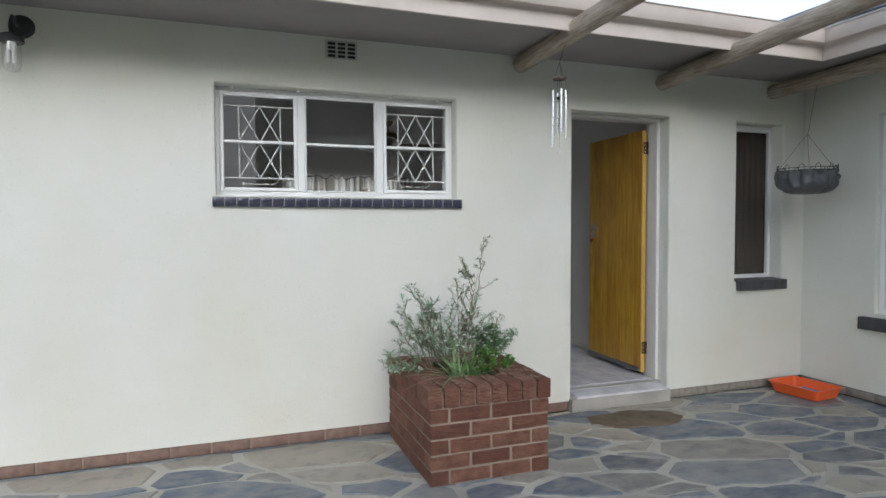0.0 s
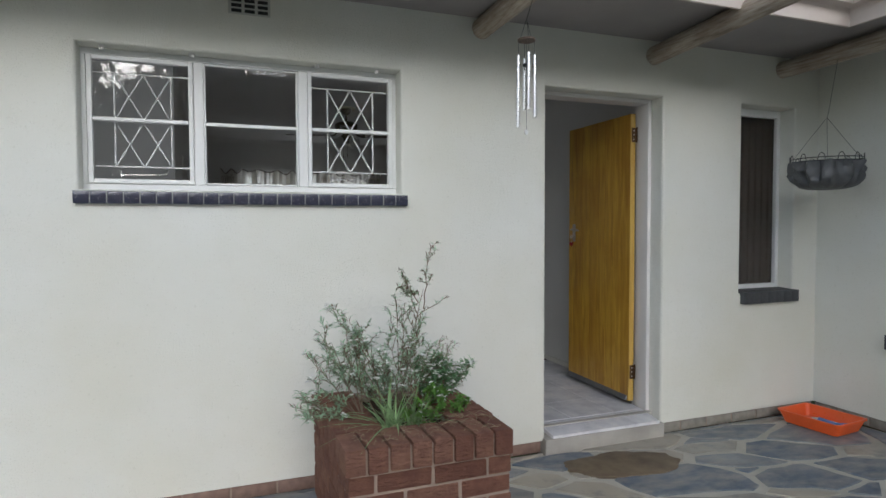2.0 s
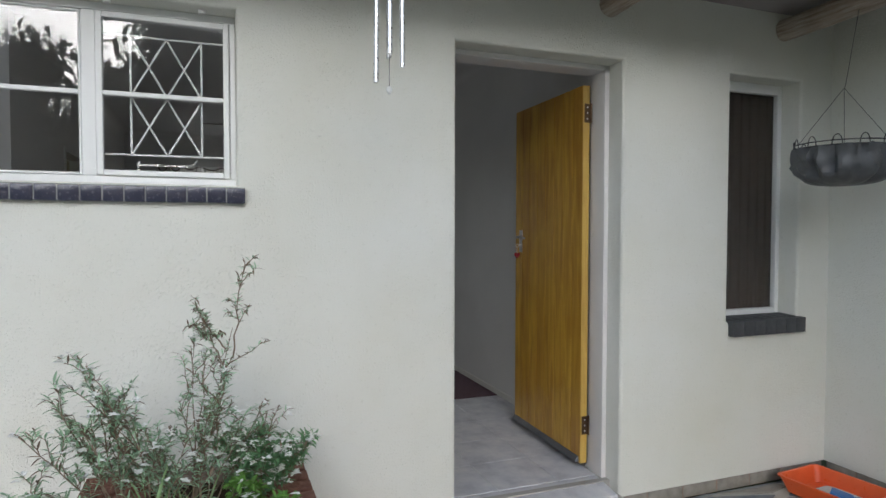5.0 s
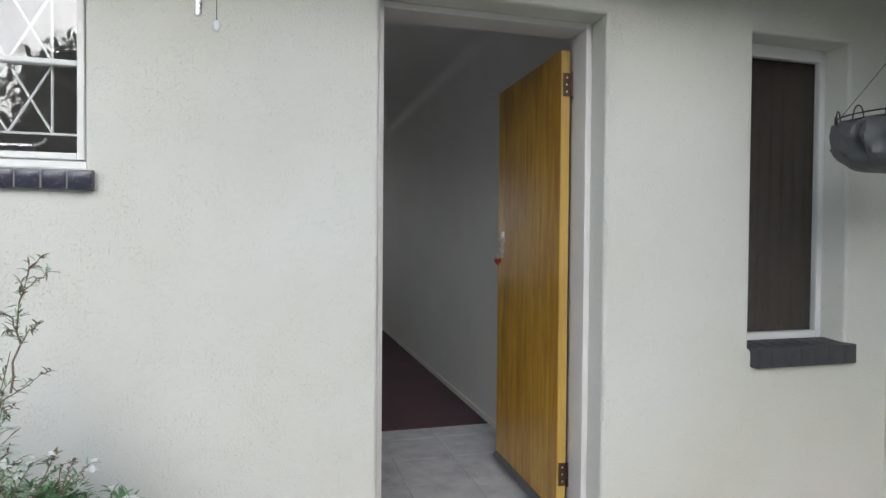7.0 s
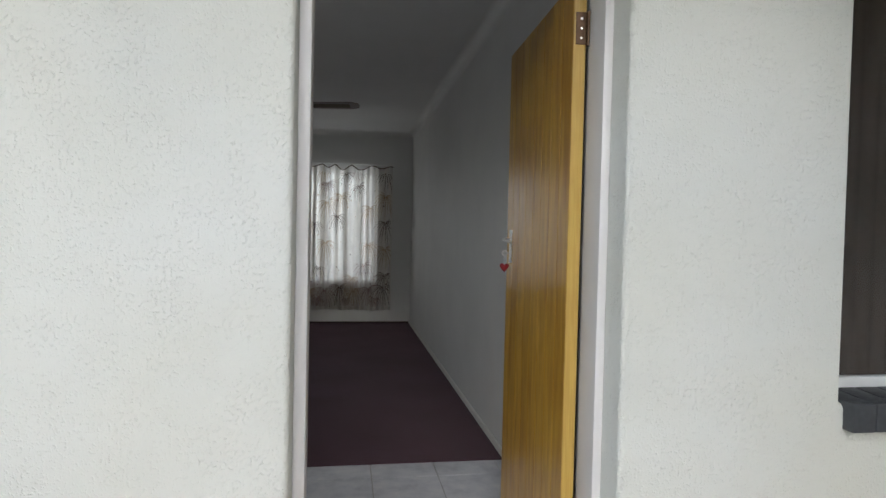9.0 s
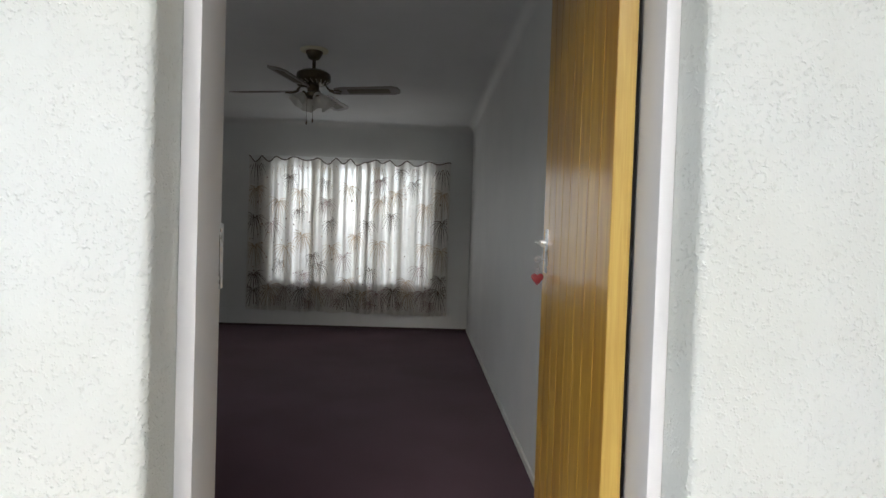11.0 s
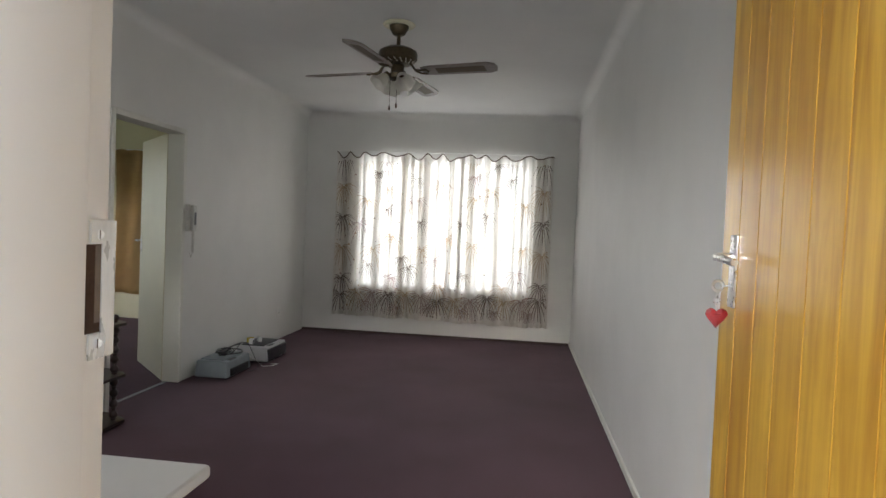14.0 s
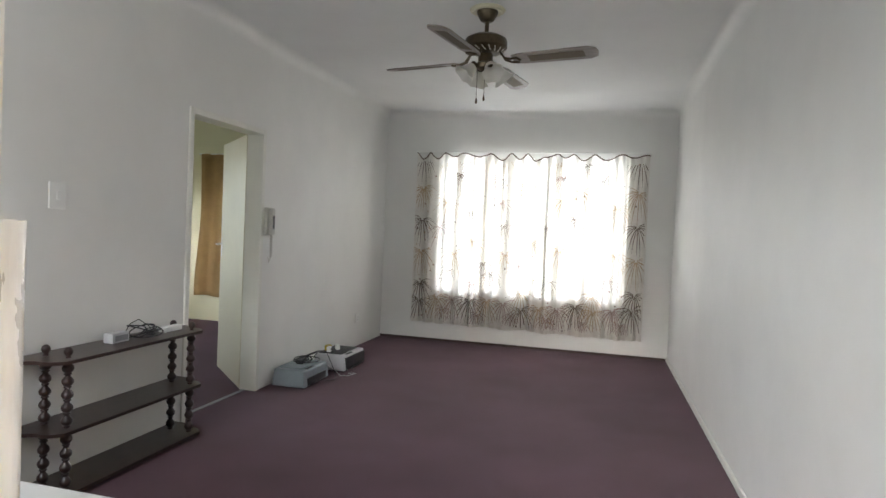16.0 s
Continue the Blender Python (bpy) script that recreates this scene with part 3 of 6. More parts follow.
def side_window():
    y0, y1, z0, z1 = SIDE_WINDOW
    w = fixed(new("window_3"), "white steel window in the side wing wall")
    x0, x1 = WING + 0.05, WING + 0.085
    bm = BM()
    box(bm, x0, x1, y0, y0 + 0.035, z0, z1, 0.003)
    box(bm, x0, x1, y1 - 0.035, y1, z0, z1, 0.003)
    box(bm, x0, x1, y0 + 0.035, y1 - 0.035, z1 - 0.035, z1, 0.003)
    box(bm, x0, x1, y0 + 0.035, y1 - 0.035, z0, z0 + 0.045, 0.003)
    box(bm, x0, x1, -1.44, -1.40, z0 + 0.045, z1 - 0.035, 0.003)
    part("window_frame", bm, WHITE_STEEL, w)
    for a, b in ((y0 + 0.035, -1.44), (-1.40, y1 - 0.035)):
        bm = BM()
        box(bm, x0 + 0.012, x0 + 0.016, a, b, z0 + 0.045, z1 - 0.035)
        part("pane", bm, GLASS, w, smooth=0).visible_shadow = False
    bm = BM()
    n = 120
    for k in range(n):
        a, b = y0 + (y1 - y0) * k / n, y0 + (y1 - y0) * (k + 1) / n
        f = lambda i: WING + 0.19 + 0.02 * math.sin(i * 0.5)
        bm.faces.new([bm.verts.new(p) for p in ((f(k), a, z0 - 0.05), (f(k + 1), b, z0 - 0.05), (f(k + 1), b, z1), (f(k), a, z1))])
    bmesh.ops.remove_doubles(bm, verts=bm.verts, dist=0.0001)
    bmesh.ops.solidify(bm, geom=bm.faces, thickness=0.002)
    net = part("net_curtain", bm, plain("net_fabric", (0.62, 0.60, 0.56), 0.9, 0, 0.1, 0.1, 20))
    tagged(net, "pale net curtain behind the side window", "curtain")


side_window()
tiled_sill("window_sill_3", SIDE_WINDOW[0] - 0.04, SIDE_WINDOW[1] + 0.10, 0.435, 0.535, WING - 0.05, WING + 0.05, 18, SLATE_SILL, "dark slate tiled window sill of the wing", "y")

# ---- front door ----
bm = BM()
for side in (0, 1):
    x = lambda v: v if side == 0 else DOOR[1] - v
    for a, b, c, d in ((0.001, 0.034 - 0.006 * side, 0.115, 0.236), (0.001, 0.022 - 0.006 * side, 0.236, 0.280)):
        p, q = sorted((x(a), x(b)))
        box(bm, p, q, c, d, -0.02, DOOR[3] - 0.001, 0.0025, 2)
box(bm, 0.034, DOOR[1] - 0.028, 0.115, 0.236, DOOR[3] - 0.026, DOOR[3] - 0.001, 0.0025)
box(bm, 0.022, DOOR[1] - 0.016, 0.236, 0.280, DOOR[3] - 0.016, DOOR[3] - 0.001, 0.0025)
door_frame = fixed(part("door_frame", bm, FRAME_PAINT), "beige-white painted pressed steel door frame")

# striking plate let into the frame
bm = BM()
slab_with_holes(bm, (0.2535, 0.2855), (1.133, 1.267), 0.0222, 0.0245, [(0.2535, 0.2695, 1.158, 1.244)], lambda u, v, w: (w, u, v))
strike = part("strike_plate", bm, PLATE_STEEL, door_frame, "worn steel striking plate")
bm = BM()
lip = [(0.0222 + 0.0023 - 0.010 * (1 - math.cos(a)), 0.2855 + 0.010 * math.sin(a)) for a in [math.pi / 2 * k / 6 for k in range(7)]]
loops = [[bm.verts.new((x, y, z)) for x, y in lip] + [bm.verts.new((x - 0.0016, y - 0.0006, z)) for x, y in lip[::-1]] for z in (1.1335, 1.214, 1.216, 1.2665)]
for a, b in zip(loops, loops[1:]):
    for k in range(14):
        bm.faces.new((a[k], a[(k + 1) % 14], b[(k + 1) % 14], b[k]))
bm.faces.new(loops[0])
bm.faces.new(loops[-1][::-1])
bmesh.ops.recalc_face_normals(bm, faces=bm.faces)
part("curved_lip", bm, PLATE_STEEL, strike, "bright curved plate lip")
bm = BM()
# flat dark plate painted for the shaded hollow of the latch
box(bm, 0.0222, 0.0232, 0.2468, 0.2693, 1.1585, 1.2435)
part("latch_pocket", bm, RECESS_SHADE, strike, "flat dark brown plate painting the shaded latch pocket")
bm = BM()
box(bm, 0.0232, 0.0238, 0.2610, 0.2685, 1.168, 1.2425)
part("latch_tongue", bm, plain("worn_brown_metal", (0.17, 0.135, 0.11), 0.5, 0.2, 0.5, 0.5, 70), strike, "worn grey-brown tongue")
for z in (1.148, 1.253):
    bm = BM()
    lathe(bm, [(0.0, 0.002), (0.004, 0.0015), (0.005, 0.0)], (0, 0, 0), 14)
    box(bm, -0.0045, 0.0045, -0.0006, 0.0006, 0.0015, 0.0024)
    screw = part("screw", bm, PLATE_STEEL, strike)
    bm = BM()
    # raised dark strip paints the shade inside the slot
    box(bm, -0.0045, 0.0045, -0.0005, 0.0005, 0.0024, 0.0027)
    part("slot", bm, RECESS_SHADE, screw, "dark strip painting the shade in the screw slot")
    screw.matrix_local = Matrix.Translation((0.0245, 0.2645, z)) @ Euler((0.7, radians(90), 0)).to_matrix().to_4x4()

LEAF_W, LEAF_H = 0.813, 2.02
door = fixed(new("door_1"), "open varnished pine door of vertical tongued boards")
door.matrix_world = pose(0.857, 0.238, 0.032, 0, 0, -1.9)
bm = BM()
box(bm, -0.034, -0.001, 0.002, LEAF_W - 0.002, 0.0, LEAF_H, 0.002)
part("door_core", bm, PINE_CORE_SHADE, door)
count = 8
for k in range(count):
    bm = BM()
    a, b = LEAF_W * k / count, LEAF_W * (k + 1) / count
    box(bm, -0.041, -0.034, a + 0.0022, b - 0.0022, 0.0, LEAF_H)
    part("board", bm, PINE, door)
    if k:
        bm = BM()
        # dark strip between two boards paints the shade of the groove
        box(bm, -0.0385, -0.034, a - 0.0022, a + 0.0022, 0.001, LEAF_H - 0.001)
        part("groove", bm, PINE_CORE_SHADE, door, "dark varnish strip painting the shade of a groove")
bm = BM()
box(bm, -0.0405, -0.0005, -0.002, 0.002, 0.0, LEAF_H, 0.001)
part("edge_lipping", bm, PINE_EDGE, door, "pale pine door edge")
bm = BM()
vs = box(bm, -0.064, -0.041, 0.01, LEAF_W - 0.01, 0.004, 0.036, 0.004)
for v in vs:
    if v.co.z > 0.02 and v.co.x < -0.05:
        v.co.x += 0.014
part("weather_bar", bm, ALU, door, "grey metal weather bar")
for z in (0.205, 1.875):
    bm = BM()
    box(bm, -0.034, 0.004, -0.0045, -0.002, z - 0.05, z + 0.05, 0.001)
    tube(bm, ((0.006, -0.006, z - 0.052), (0.006, -0.006, z + 0.052)), 0.007, 10)
    hinge = part("hinge", bm, BRONZE, door, "brown steel butt hinge")
    for dz in (-0.03, 0.0, 0.03):
        bm = BM()
        lathe(bm, [(0.0, 0.0015), (0.004, 0.001), (0.0045, 0.0)], (0, 0, 0), 10)
        s = part("hinge_screw", bm, STEEL, hinge)
        s.matrix_local = pose(-0.016, -0.0046, z + dz, 90, 0, 0)
# lever handle on a long plate
hy, hz = 0.730, 1.19
bm = BM()
box(bm, -0.046, -0.0412, hy - 0.020, hy + 0.020, hz - 0.077, hz + 0.064, 0.004, 2)
handle = part("door_handle", bm, STEEL, door, "chrome lever handle on a long plate")
bm = BM()
tube(bm, ((-0.045, hy, hz + 0.02), (-0.068, hy, hz + 0.02), (-0.078, hy - 0.010, hz + 0.02), (-0.080, hy - 0.05, hz + 0.019), (-0.076, hy - 0.115, hz + 0.014)), 0.009, 10, 0.007)
part("lever", bm, STEEL, handle)
bm = BM()
lathe(bm, [(0.0, 0.001), (0.004, 0.001), (0.0042, 0.0)], (0, 0, 0), 10)
s = part("plate_screw", bm, STEEL, handle)
s.matrix_local = Matrix.Translation((-0.046, hy, hz - 0.067)) @ Euler((0, radians(-90), 0)).to_matrix().to_4x4()

keys = thing("key_with_heart", (0.857 - 0.046 + 0.034, 0.238 + hy, 0.032 + hz - 0.036), "steel key with red beaded heart fob in the lock", "keyring", turn=-1.5)
bm = BM()
tube(bm, ((-0.0, 0, 0), (-0.024, 0, 0)), 0.0022, 8)
ring = [(-0.034 + 0.010 * math.cos(a), 0.0, 0.010 * math.sin(a)) for a in [math.pi * 2 * k / 16 for k in range(17)]]
tube(bm, ring, 0.003, 6, caps=False)
part("key", bm, STEEL, keys)
bm = BM()
z = -0.012
for k in range(3):
    c = [(-0.034 + 0.006 * math.cos(a) * (k % 2), 0.006 * math.cos(a) * ((k + 1) % 2), z - 0.006 + 0.007 * math.sin(a)) for a in [math.pi * 2 * i / 10 for i in range(11)]]
    tube(bm, c, 0.0011, 5, caps=False)
    z -= 0.011
part("chain", bm, STEEL, keys)
bm = BM()
rows = 17
for k in range(rows):
    f = k / (rows - 1)
    zz = z - 0.001 - 0.034 * f
    if f < 0.27:
        w = math.sqrt(max(0.0, 0.0102 ** 2 - ((0.29 - f) * 0.034) ** 2))
        for s in (-1, 1):
            tube(bm, ((-0.034 + s * (0.0098 - w), 0.0, zz), (-0.034 + s * 0.0098, -0.003, zz), (-0.034 + s * (0.0098 + w), 0.0, zz)), 0.0019, 8)
    else:
        half = 0.0200 * (1 - ((f - 0.27) / 0.74) ** 1.3) + 0.001
        tube(bm, ((-0.034 - half, 0.0, zz + 0.001), (-0.034, -0.004, zz - 0.001), (-0.034 + half, 0.0, zz + 0.001)), 0.0019, 8)
part("beaded_heart", bm, RED_BEADS, keys, "red beaded heart")

# ---- under the eaves ----
def pole(x, rise, z, seed):
    rng = random.Random(seed)
    bm = BM()
    pts = []
    n = 26
    for k in range(n + 1):
        y = 0.01 - 3.4 * k / n
        pts.append((x + 0.006 * noise.noise((y * 1.3, seed, 0)), y, z - rise * y + 0.006 * noise.noise((y * 1.7, 0, seed))))
    vs = tube(bm, pts, 0.060, 18, 0.068)
    for v in bm.verts:
        d = 0.006 * noise.noise((v.co.x * 14, v.co.y * 2.2, v.co.z * 14 + seed))
        v.co.x += d
        v.co.z += d
    p = part("pergola_pole", bm, POLE)
    return tagged(p, "weathered round timber pergola pole fixed to the wall", "pergola pole", "pergola poles")


pole(-0.435, 0.035, 2.425, 1)
pole(0.805, 0.060, 2.385, 2)
pole(1.955, 0.025, 2.395, 3)

chime = thing("wind_chime", (-0.483, -0.63, 2.178), "silver tube wind chime hanging from a timber pole", "wind chime")
bm = BM()
lathe(bm, [(0.0, 0.006), (0.042, 0.006), (0.044, 0.0), (0.042, -0.006), (0.0, -0.006)], (0, 0, 0), 20)
part("top_disc", bm, plain("chime_wood", (0.12, 0.085, 0.06), 0.7), chime, "brown wooden disc")
bm = BM()
for a in (0.3, 2.4, 4.5):
    tube(bm, ((0.035 * math.cos(a), 0.035 * math.sin(a), 0.004), (0.0, 0, 0.10)), 0.0012, 5)
tube(bm, ((0, 0, 0.10), (0.02, 0, 0.16), (0.05, 0, 0.25)), 0.0015, 5)
part("hanger_cord", bm, BLACK, chime)
for k, (length, drop) in enumerate(((0.345, 0.075), (0.27, 0.07), (0.30, 0.07), (0.25, 0.08))):
    a = 2 * math.pi * k / 4 + 2.9
    x, y = 0.040 * math.cos(a), 0.040 * math.sin(a)
    bm = BM()
    tube(bm, ((x, y, -drop), (x * 1.05, y * 1.05, -drop - length)), 0.0085, 14)
    t = part("chime_tube", bm, STEEL, chime)
    bm = BM()
    tube(bm, ((x, y, -0.004), (x, y, -drop - 0.004)), 0.001, 5)
    part("cord", bm, BLACK, t)
bm = BM()
lathe(bm, [(0.0, 0.008), (0.018, 0.006), (0.02, 0.0), (0.016, -0.008), (0.0, -0.01)], (0, 0, -0.12), 14)
tube(bm, ((0, 0, -0.004), (0, 0, -0.43)), 0.001, 5)
part("clapper", bm, BLACK, chime)
bm = BM()
lathe(bm, [(0.0, 0.012), (0.008, 0.008), (0.010, 0.0), (0.006, -0.012), (0.0, -0.016)], (0, 0, -0.442), 12)
part("sail_bead", bm, WHITE_PLASTIC, chime, "pale bead at the end of the cord")

basket = thing("hanging_basket", (1.825, -0.45, 1.672), "grey lined wire hanging basket hung under a pole", "hanging basket")
LINER = plain("grey_liner", (0.085, 0.088, 0.09), 0.5, 0, 0.5, 0.45, 16)
bm = BM()
prof = []
for k in range(15):
    f = k / 14
    prof.append((0.012 + 0.186 * math.sin(f * math.pi / 2) ** 0.62 + 0.014 * math.sin(math.pi * f), -0.168 * math.cos(f * math.pi / 2) ** 0.8))
prof += [(0.196, 0.012), (0.184, 0.006), (0.16, -0.06), (0.09, -0.12), (0.01, -0.14)]
lathe(bm, prof, (0, 0, 0), 80, lambda a, z: (0.22 * abs(math.sin(6 * a + 0.5 * math.sin(a * 2))) ** 0.5 - 0.15 + 0.20 * noise.noise((math.cos(a) * 5, math.sin(a) * 5, z * 16))) * min(1, (z + 0.22) / 0.1))
part("liner", bm, LINER, basket, "crumpled dark grey plastic liner")
bm = BM()
for z, r in ((0.030, 0.206), (0.010, 0.208)):
    tube(bm, [(r * math.cos(a), r * math.sin(a), z) for a in [2 * math.pi * k / 40 for k in range(41)]], 0.003, 5, caps=False)
for k in range(12):
    a = 2 * math.pi * k / 12
    da = 0.10
    loop = []
    for i in range(9):
        b = a + da * math.cos(math.pi * i / 8)
        loop.append((0.207 * math.cos(b), 0.207 * math.sin(b), 0.012 + 0.045 * math.sin(math.pi * i / 8)))
    tube(bm, loop, 0.0025, 5)
part("wire_rim", bm, BLACK, basket, "black looped wire rim")
for a in (0.6, 2.7, 4.8):
    bm = BM()
    tube(bm, ((0.205 * math.cos(a), 0.205 * math.sin(a), 0.03), (0, 0, 0.30)), 0.0013, 5)
    part("hanger_wire", bm, BLACK, basket)
bm = BM()
tube(bm, ((0, 0, 0.295), (0.01, 0, 0.32), (0.09, 0, 0.69)), 0.0014, 6)
part("hook", bm, BLACK, basket)

lamp = thing("wall_lamp", (-3.50, 0.0, 2.37), "dark metal swan-neck wall lamp with glass jar", "wall lamp")
bm = BM()
vs = lathe(bm, [(0.0, 0.024), (0.05, 0.022), (0.062, 0.012), (0.064, 0.0)], (0, 0, 0), 24)
turned(bm, vs, pose(0.012, 0, 0.0, 90, 0, 0))
part("wall_plate", bm, LAMP_METAL, lamp)
bm = BM()
tube(bm, [(0.0, -0.02 - 0.06 * math.sin(a), 0.0 + 0.04 * (1 - math.cos(a)) * 0.5 - 0.0) for a in (0, 0.5, 1.0, 1.5)] + [(0, -0.115, 0.02), (0, -0.137, -0.01), (0, -0.14, -0.07)], 0.011, 10)
part("arm", bm, LAMP_METAL, lamp)
bm = BM()
lathe(bm, [(0.0, 0.03), (0.030, 0.028), (0.052, 0.018), (0.058, 0.004), (0.058, -0.018), (0.052, -0.02), (0.0, -0.016)], (0, -0.14, -0.105), 24)
part("cap", bm, LAMP_METAL, lamp)
bm = BM()
lathe(bm, [(0.044, 0.0), (0.046, -0.10), (0.036, -0.148), (0.0, -0.16), (0.0, -0.157), (0.033, -0.146), (0.043, -0.10), (0.041, 0.0)], (0, -0.14, -0.122), 24)
jar = part("glass_jar", bm, GLASS, lamp, "clear glass jar")
jar.visible_shadow = False
bm = BM()
for dx, dy in ((-0.011, -0.011), (0.011, -0.011), (0.011, 0.011), (-0.011, 0.011)):
    tube(bm, ((dx, -0.14 + dy, -0.165), (dx, -0.14 + dy, -0.235)), 0.008, 8)
lathe(bm, [(0.0, 0.0), (0.020, 0.0), (0.022, -0.025), (0.014, -0.045), (0.0, -0.046)], (0, -0.14, -0.123), 16)
part("bulb", bm, WHITE_PLASTIC, lamp, "white unlit energy-saving bulb")

vent = thing("air_brick", (-1.726, 0.0, 2.407), "pale clay air brick with twelve slots in the wall", "vent")
bm = BM()
cells = []
for i in range(3):
    for j in range(4):
        x, z = -0.088 + i * 0.064, -0.050 + j * 0.026
        cells.append((x, x + 0.050, z, z + 0.019))
slab_with_holes(bm, (-0.102, 0.102), (-0.058, 0.058), -0.008, 0.012, cells, lambda u, v, w: (u, w, v))
part("grille", bm, VENT, vent, smooth=0)
bm = BM()
# dark sheet on the wall paints the shade seen through the slots
box(bm, -0.096, 0.096, -0.002, -0.0005, -0.053, 0.053)
part("backing", bm, HOLLOW_SHADE, vent, "dark sheet painting the shade behind the slots")

# ---- brick planter ----
PX0, PX1, PY0, PY1 = -1.435, -0.715, -0.92, -0.05
planter = thing("brick_planter", (PX0, PY0, GROUND), "square red-brown brick planter with soldier course rim", "planter")
PW, PD = PX1 - PX0, PY1 - PY0
bm = BM()
slab_with_holes(bm, (0.006, PW - 0.006), (0.006, PD - 0.006), 0.0, 0.515, [(0.20, PW - 0.20, 0.20, PD - 0.10)], lambda u, v, w: (u, v, w))
part("mortar", bm, MORTAR, planter, smooth=0)
bricks = {}
brick_rng = random.Random(11)


def brick(parent, length, depth, height, m, name="brick"):
    key = (round(length, 3), round(depth, 3), round(height, 3), brick_rng.randrange(3))
    if key not in bricks:
        bm = BM()
        box(bm, 0, length, 0, depth, 0, height, 0.006, 2)
        for v in bm.verts:
            v.co += 0.003 * noise.noise_vector(v.co * 31 + Vector((key[3] * 7, 0, length)))
        first = part(name, bm, BRICK, parent, smooth=50)
        first.matrix_local = m
        bricks[key] = first.data
        return first
    return share(name, bricks[key], parent, m)


def run(total, first):
    """Stretcher lengths that fill a run, starting with a piece of the given length."""
    out, at = [], 0.0
    size = first
    while at < total - 0.03:
        size = min(size, total - at)
        out.append((at, size))
        at += size + 0.011
        size = 0.222
    return out


for course in range(5):
    z = 0.004 + course * 0.0845
    odd = course % 2
    lo, count, size = (0.0, 3, (PW - 0.024) / 3) if odd else (0.118, 2, (PW - 0.248) / 2)
    for k in range(count):
        brick(planter, size + brick_rng.choice((-0.004, 0.0)), 0.106, 0.073, pose(lo + k * (size + 0.012), brick_rng.uniform(-0.003, 0.003), z, 0, 0, brick_rng.uniform(-0.4, 0.4)))
    for sx in (0, 1):
        y0 = 0.118 if odd else 0.0
        for a, length in run(PD - y0, 0.222):
            brick(planter, length, 0.106, 0.073, pose(0.106 if sx == 0 else PW, y0 + a, z, 0, 0, 90))
top = 0.004 + 5 * 0.0845
for k in range(8):
    step = (PW + 0.03) / 8
    brick(planter, step - 0.011, 0.215, 0.108, pose(-0.015 + k * step, -0.014 + brick_rng.uniform(-0.003, 0.003), top, 0, 0, brick_rng.uniform(-1, 1)), "rim_brick")
for sx in (0, 1):
    for k in range(7):
        step = (PD - 0.215) / 7
        brick(planter, step - 0.011, 0.215, 0.108, pose(0.20 if sx == 0 else PW + 0.015, 0.212 + k * step, top, 0, 0, 90), "rim_brick")
bm = BM()
bmesh.ops.create_grid(bm, x_segments=22, y_segments=26, size=0.5)
for v in bm.verts:
    v.co = Vector((PW / 2 + v.co.x * (PW - 0.36), 0.19 + (v.co.y + 0.5) * (PD - 0.21), 0.492 + 0.02 * noise.noise(v.co * 9) + 0.008 * noise.noise(v.co * 40)))
SOIL = plain("dark_soil", (0.045, 0.032, 0.022), 0.95, 0, 0.1, 0.5, 60)
part("soil", bm, SOIL, planter, "dark dry soil")

# ---- planting ----
def leaf_material(name, colour, back=0.5):
    k = Mat(name, colour, 0.55, spec=0.35)
    geo = k.t.nodes.new("ShaderNodeNewGeometry")
    c = k.ramp(geo.outputs["Random Per Island"], [(0.0, tuple(v * 0.75 for v in colour)), (0.6, colour), (1.0, tuple(min(1, v * 1.7) for v in colour))])
    k.base(k.mix(k.noise(30, 3), c, tuple(v * 0.7 for v in colour)))
    tr = k.t.nodes.new("ShaderNodeBsdfTranslucent")
    k.link(c, tr.inputs["Color"])
    mixer = k.t.nodes.new("ShaderNodeMixShader")
    mixer.inputs[0].default_value = 0.28
    k.link(k.p.outputs[0], mixer.inputs[1])
    k.link(tr.outputs[0], mixer.inputs[2])
    k.link(mixer.outputs[0], k.out.inputs["Surface"])
    return k.m


SAGE = leaf_material("sage_leaf", (0.36, 0.52, 0.34))
FRESH = leaf_material("fresh_leaf", (0.17, 0.34, 0.07))
BUSHY = leaf_material("dark_leaf", (0.19, 0.36, 0.17))
DRY = leaf_material("dry_leaf", (0.24, 0.185, 0.13))
GRASSY = leaf_material("grass_blade", (0.30, 0.44, 0.20))
STEM = plain("woody_stem", (0.22, 0.17, 0.12), 0.8, 0, 0.2, 0.3, 60)
PETAL = plain("white_petal", (0.85, 0.85, 0.80), 0.6, 0, 0.3, 0.05, 60)


def blade(bm, at, way, up, length, width, bend=0.25, fold=0.25):
    """A pointed leaf with a folded midrib."""
    way = way.normalized()
    side = way.cross(up)
    if side.length < 0.01:
        side = way.orthogonal()
    side.normalize()
    up = side.cross(way).normalized()
    rows = []
    for f, w in ((0.0, 0.25), (0.35, 1.0), (0.7, 0.75)):
        c = at + way * (length * f) - up * (bend * length * f * f)
        h = up * (fold * width * w)
        rows.append((bm.verts.new(c - side * width * w / 2 + h), bm.verts.new(c), bm.verts.new(c + side * width * w / 2 + h)))
    tip = bm.verts.new(at + way * length - up * (bend * length))
    for a, b in zip(rows, rows[1:]):
        bm.faces.new((a[0], a[1], b[1], b[0]))
        bm.faces.new((a[1], a[2], b[2], b[1]))
    bm.faces.new((rows[-1][0], rows[-1][1], tip))
    bm.faces.new((rows[-1][1], rows[-1][2], tip))


def stem_line(rng, foot, tip, sag=0.0, n=9):
    out = []
    for k in range(n + 1):
        f = k / n
        p = foot.lerp(tip, f)
        p += Vector((rng.uniform(-1, 1), rng.uniform(-1, 1), rng.uniform(-1, 1))) * 0.008 * math.sin(math.pi * f)
        p.z += sag * math.sin(math.pi * f)
        out.append(p)
    return out


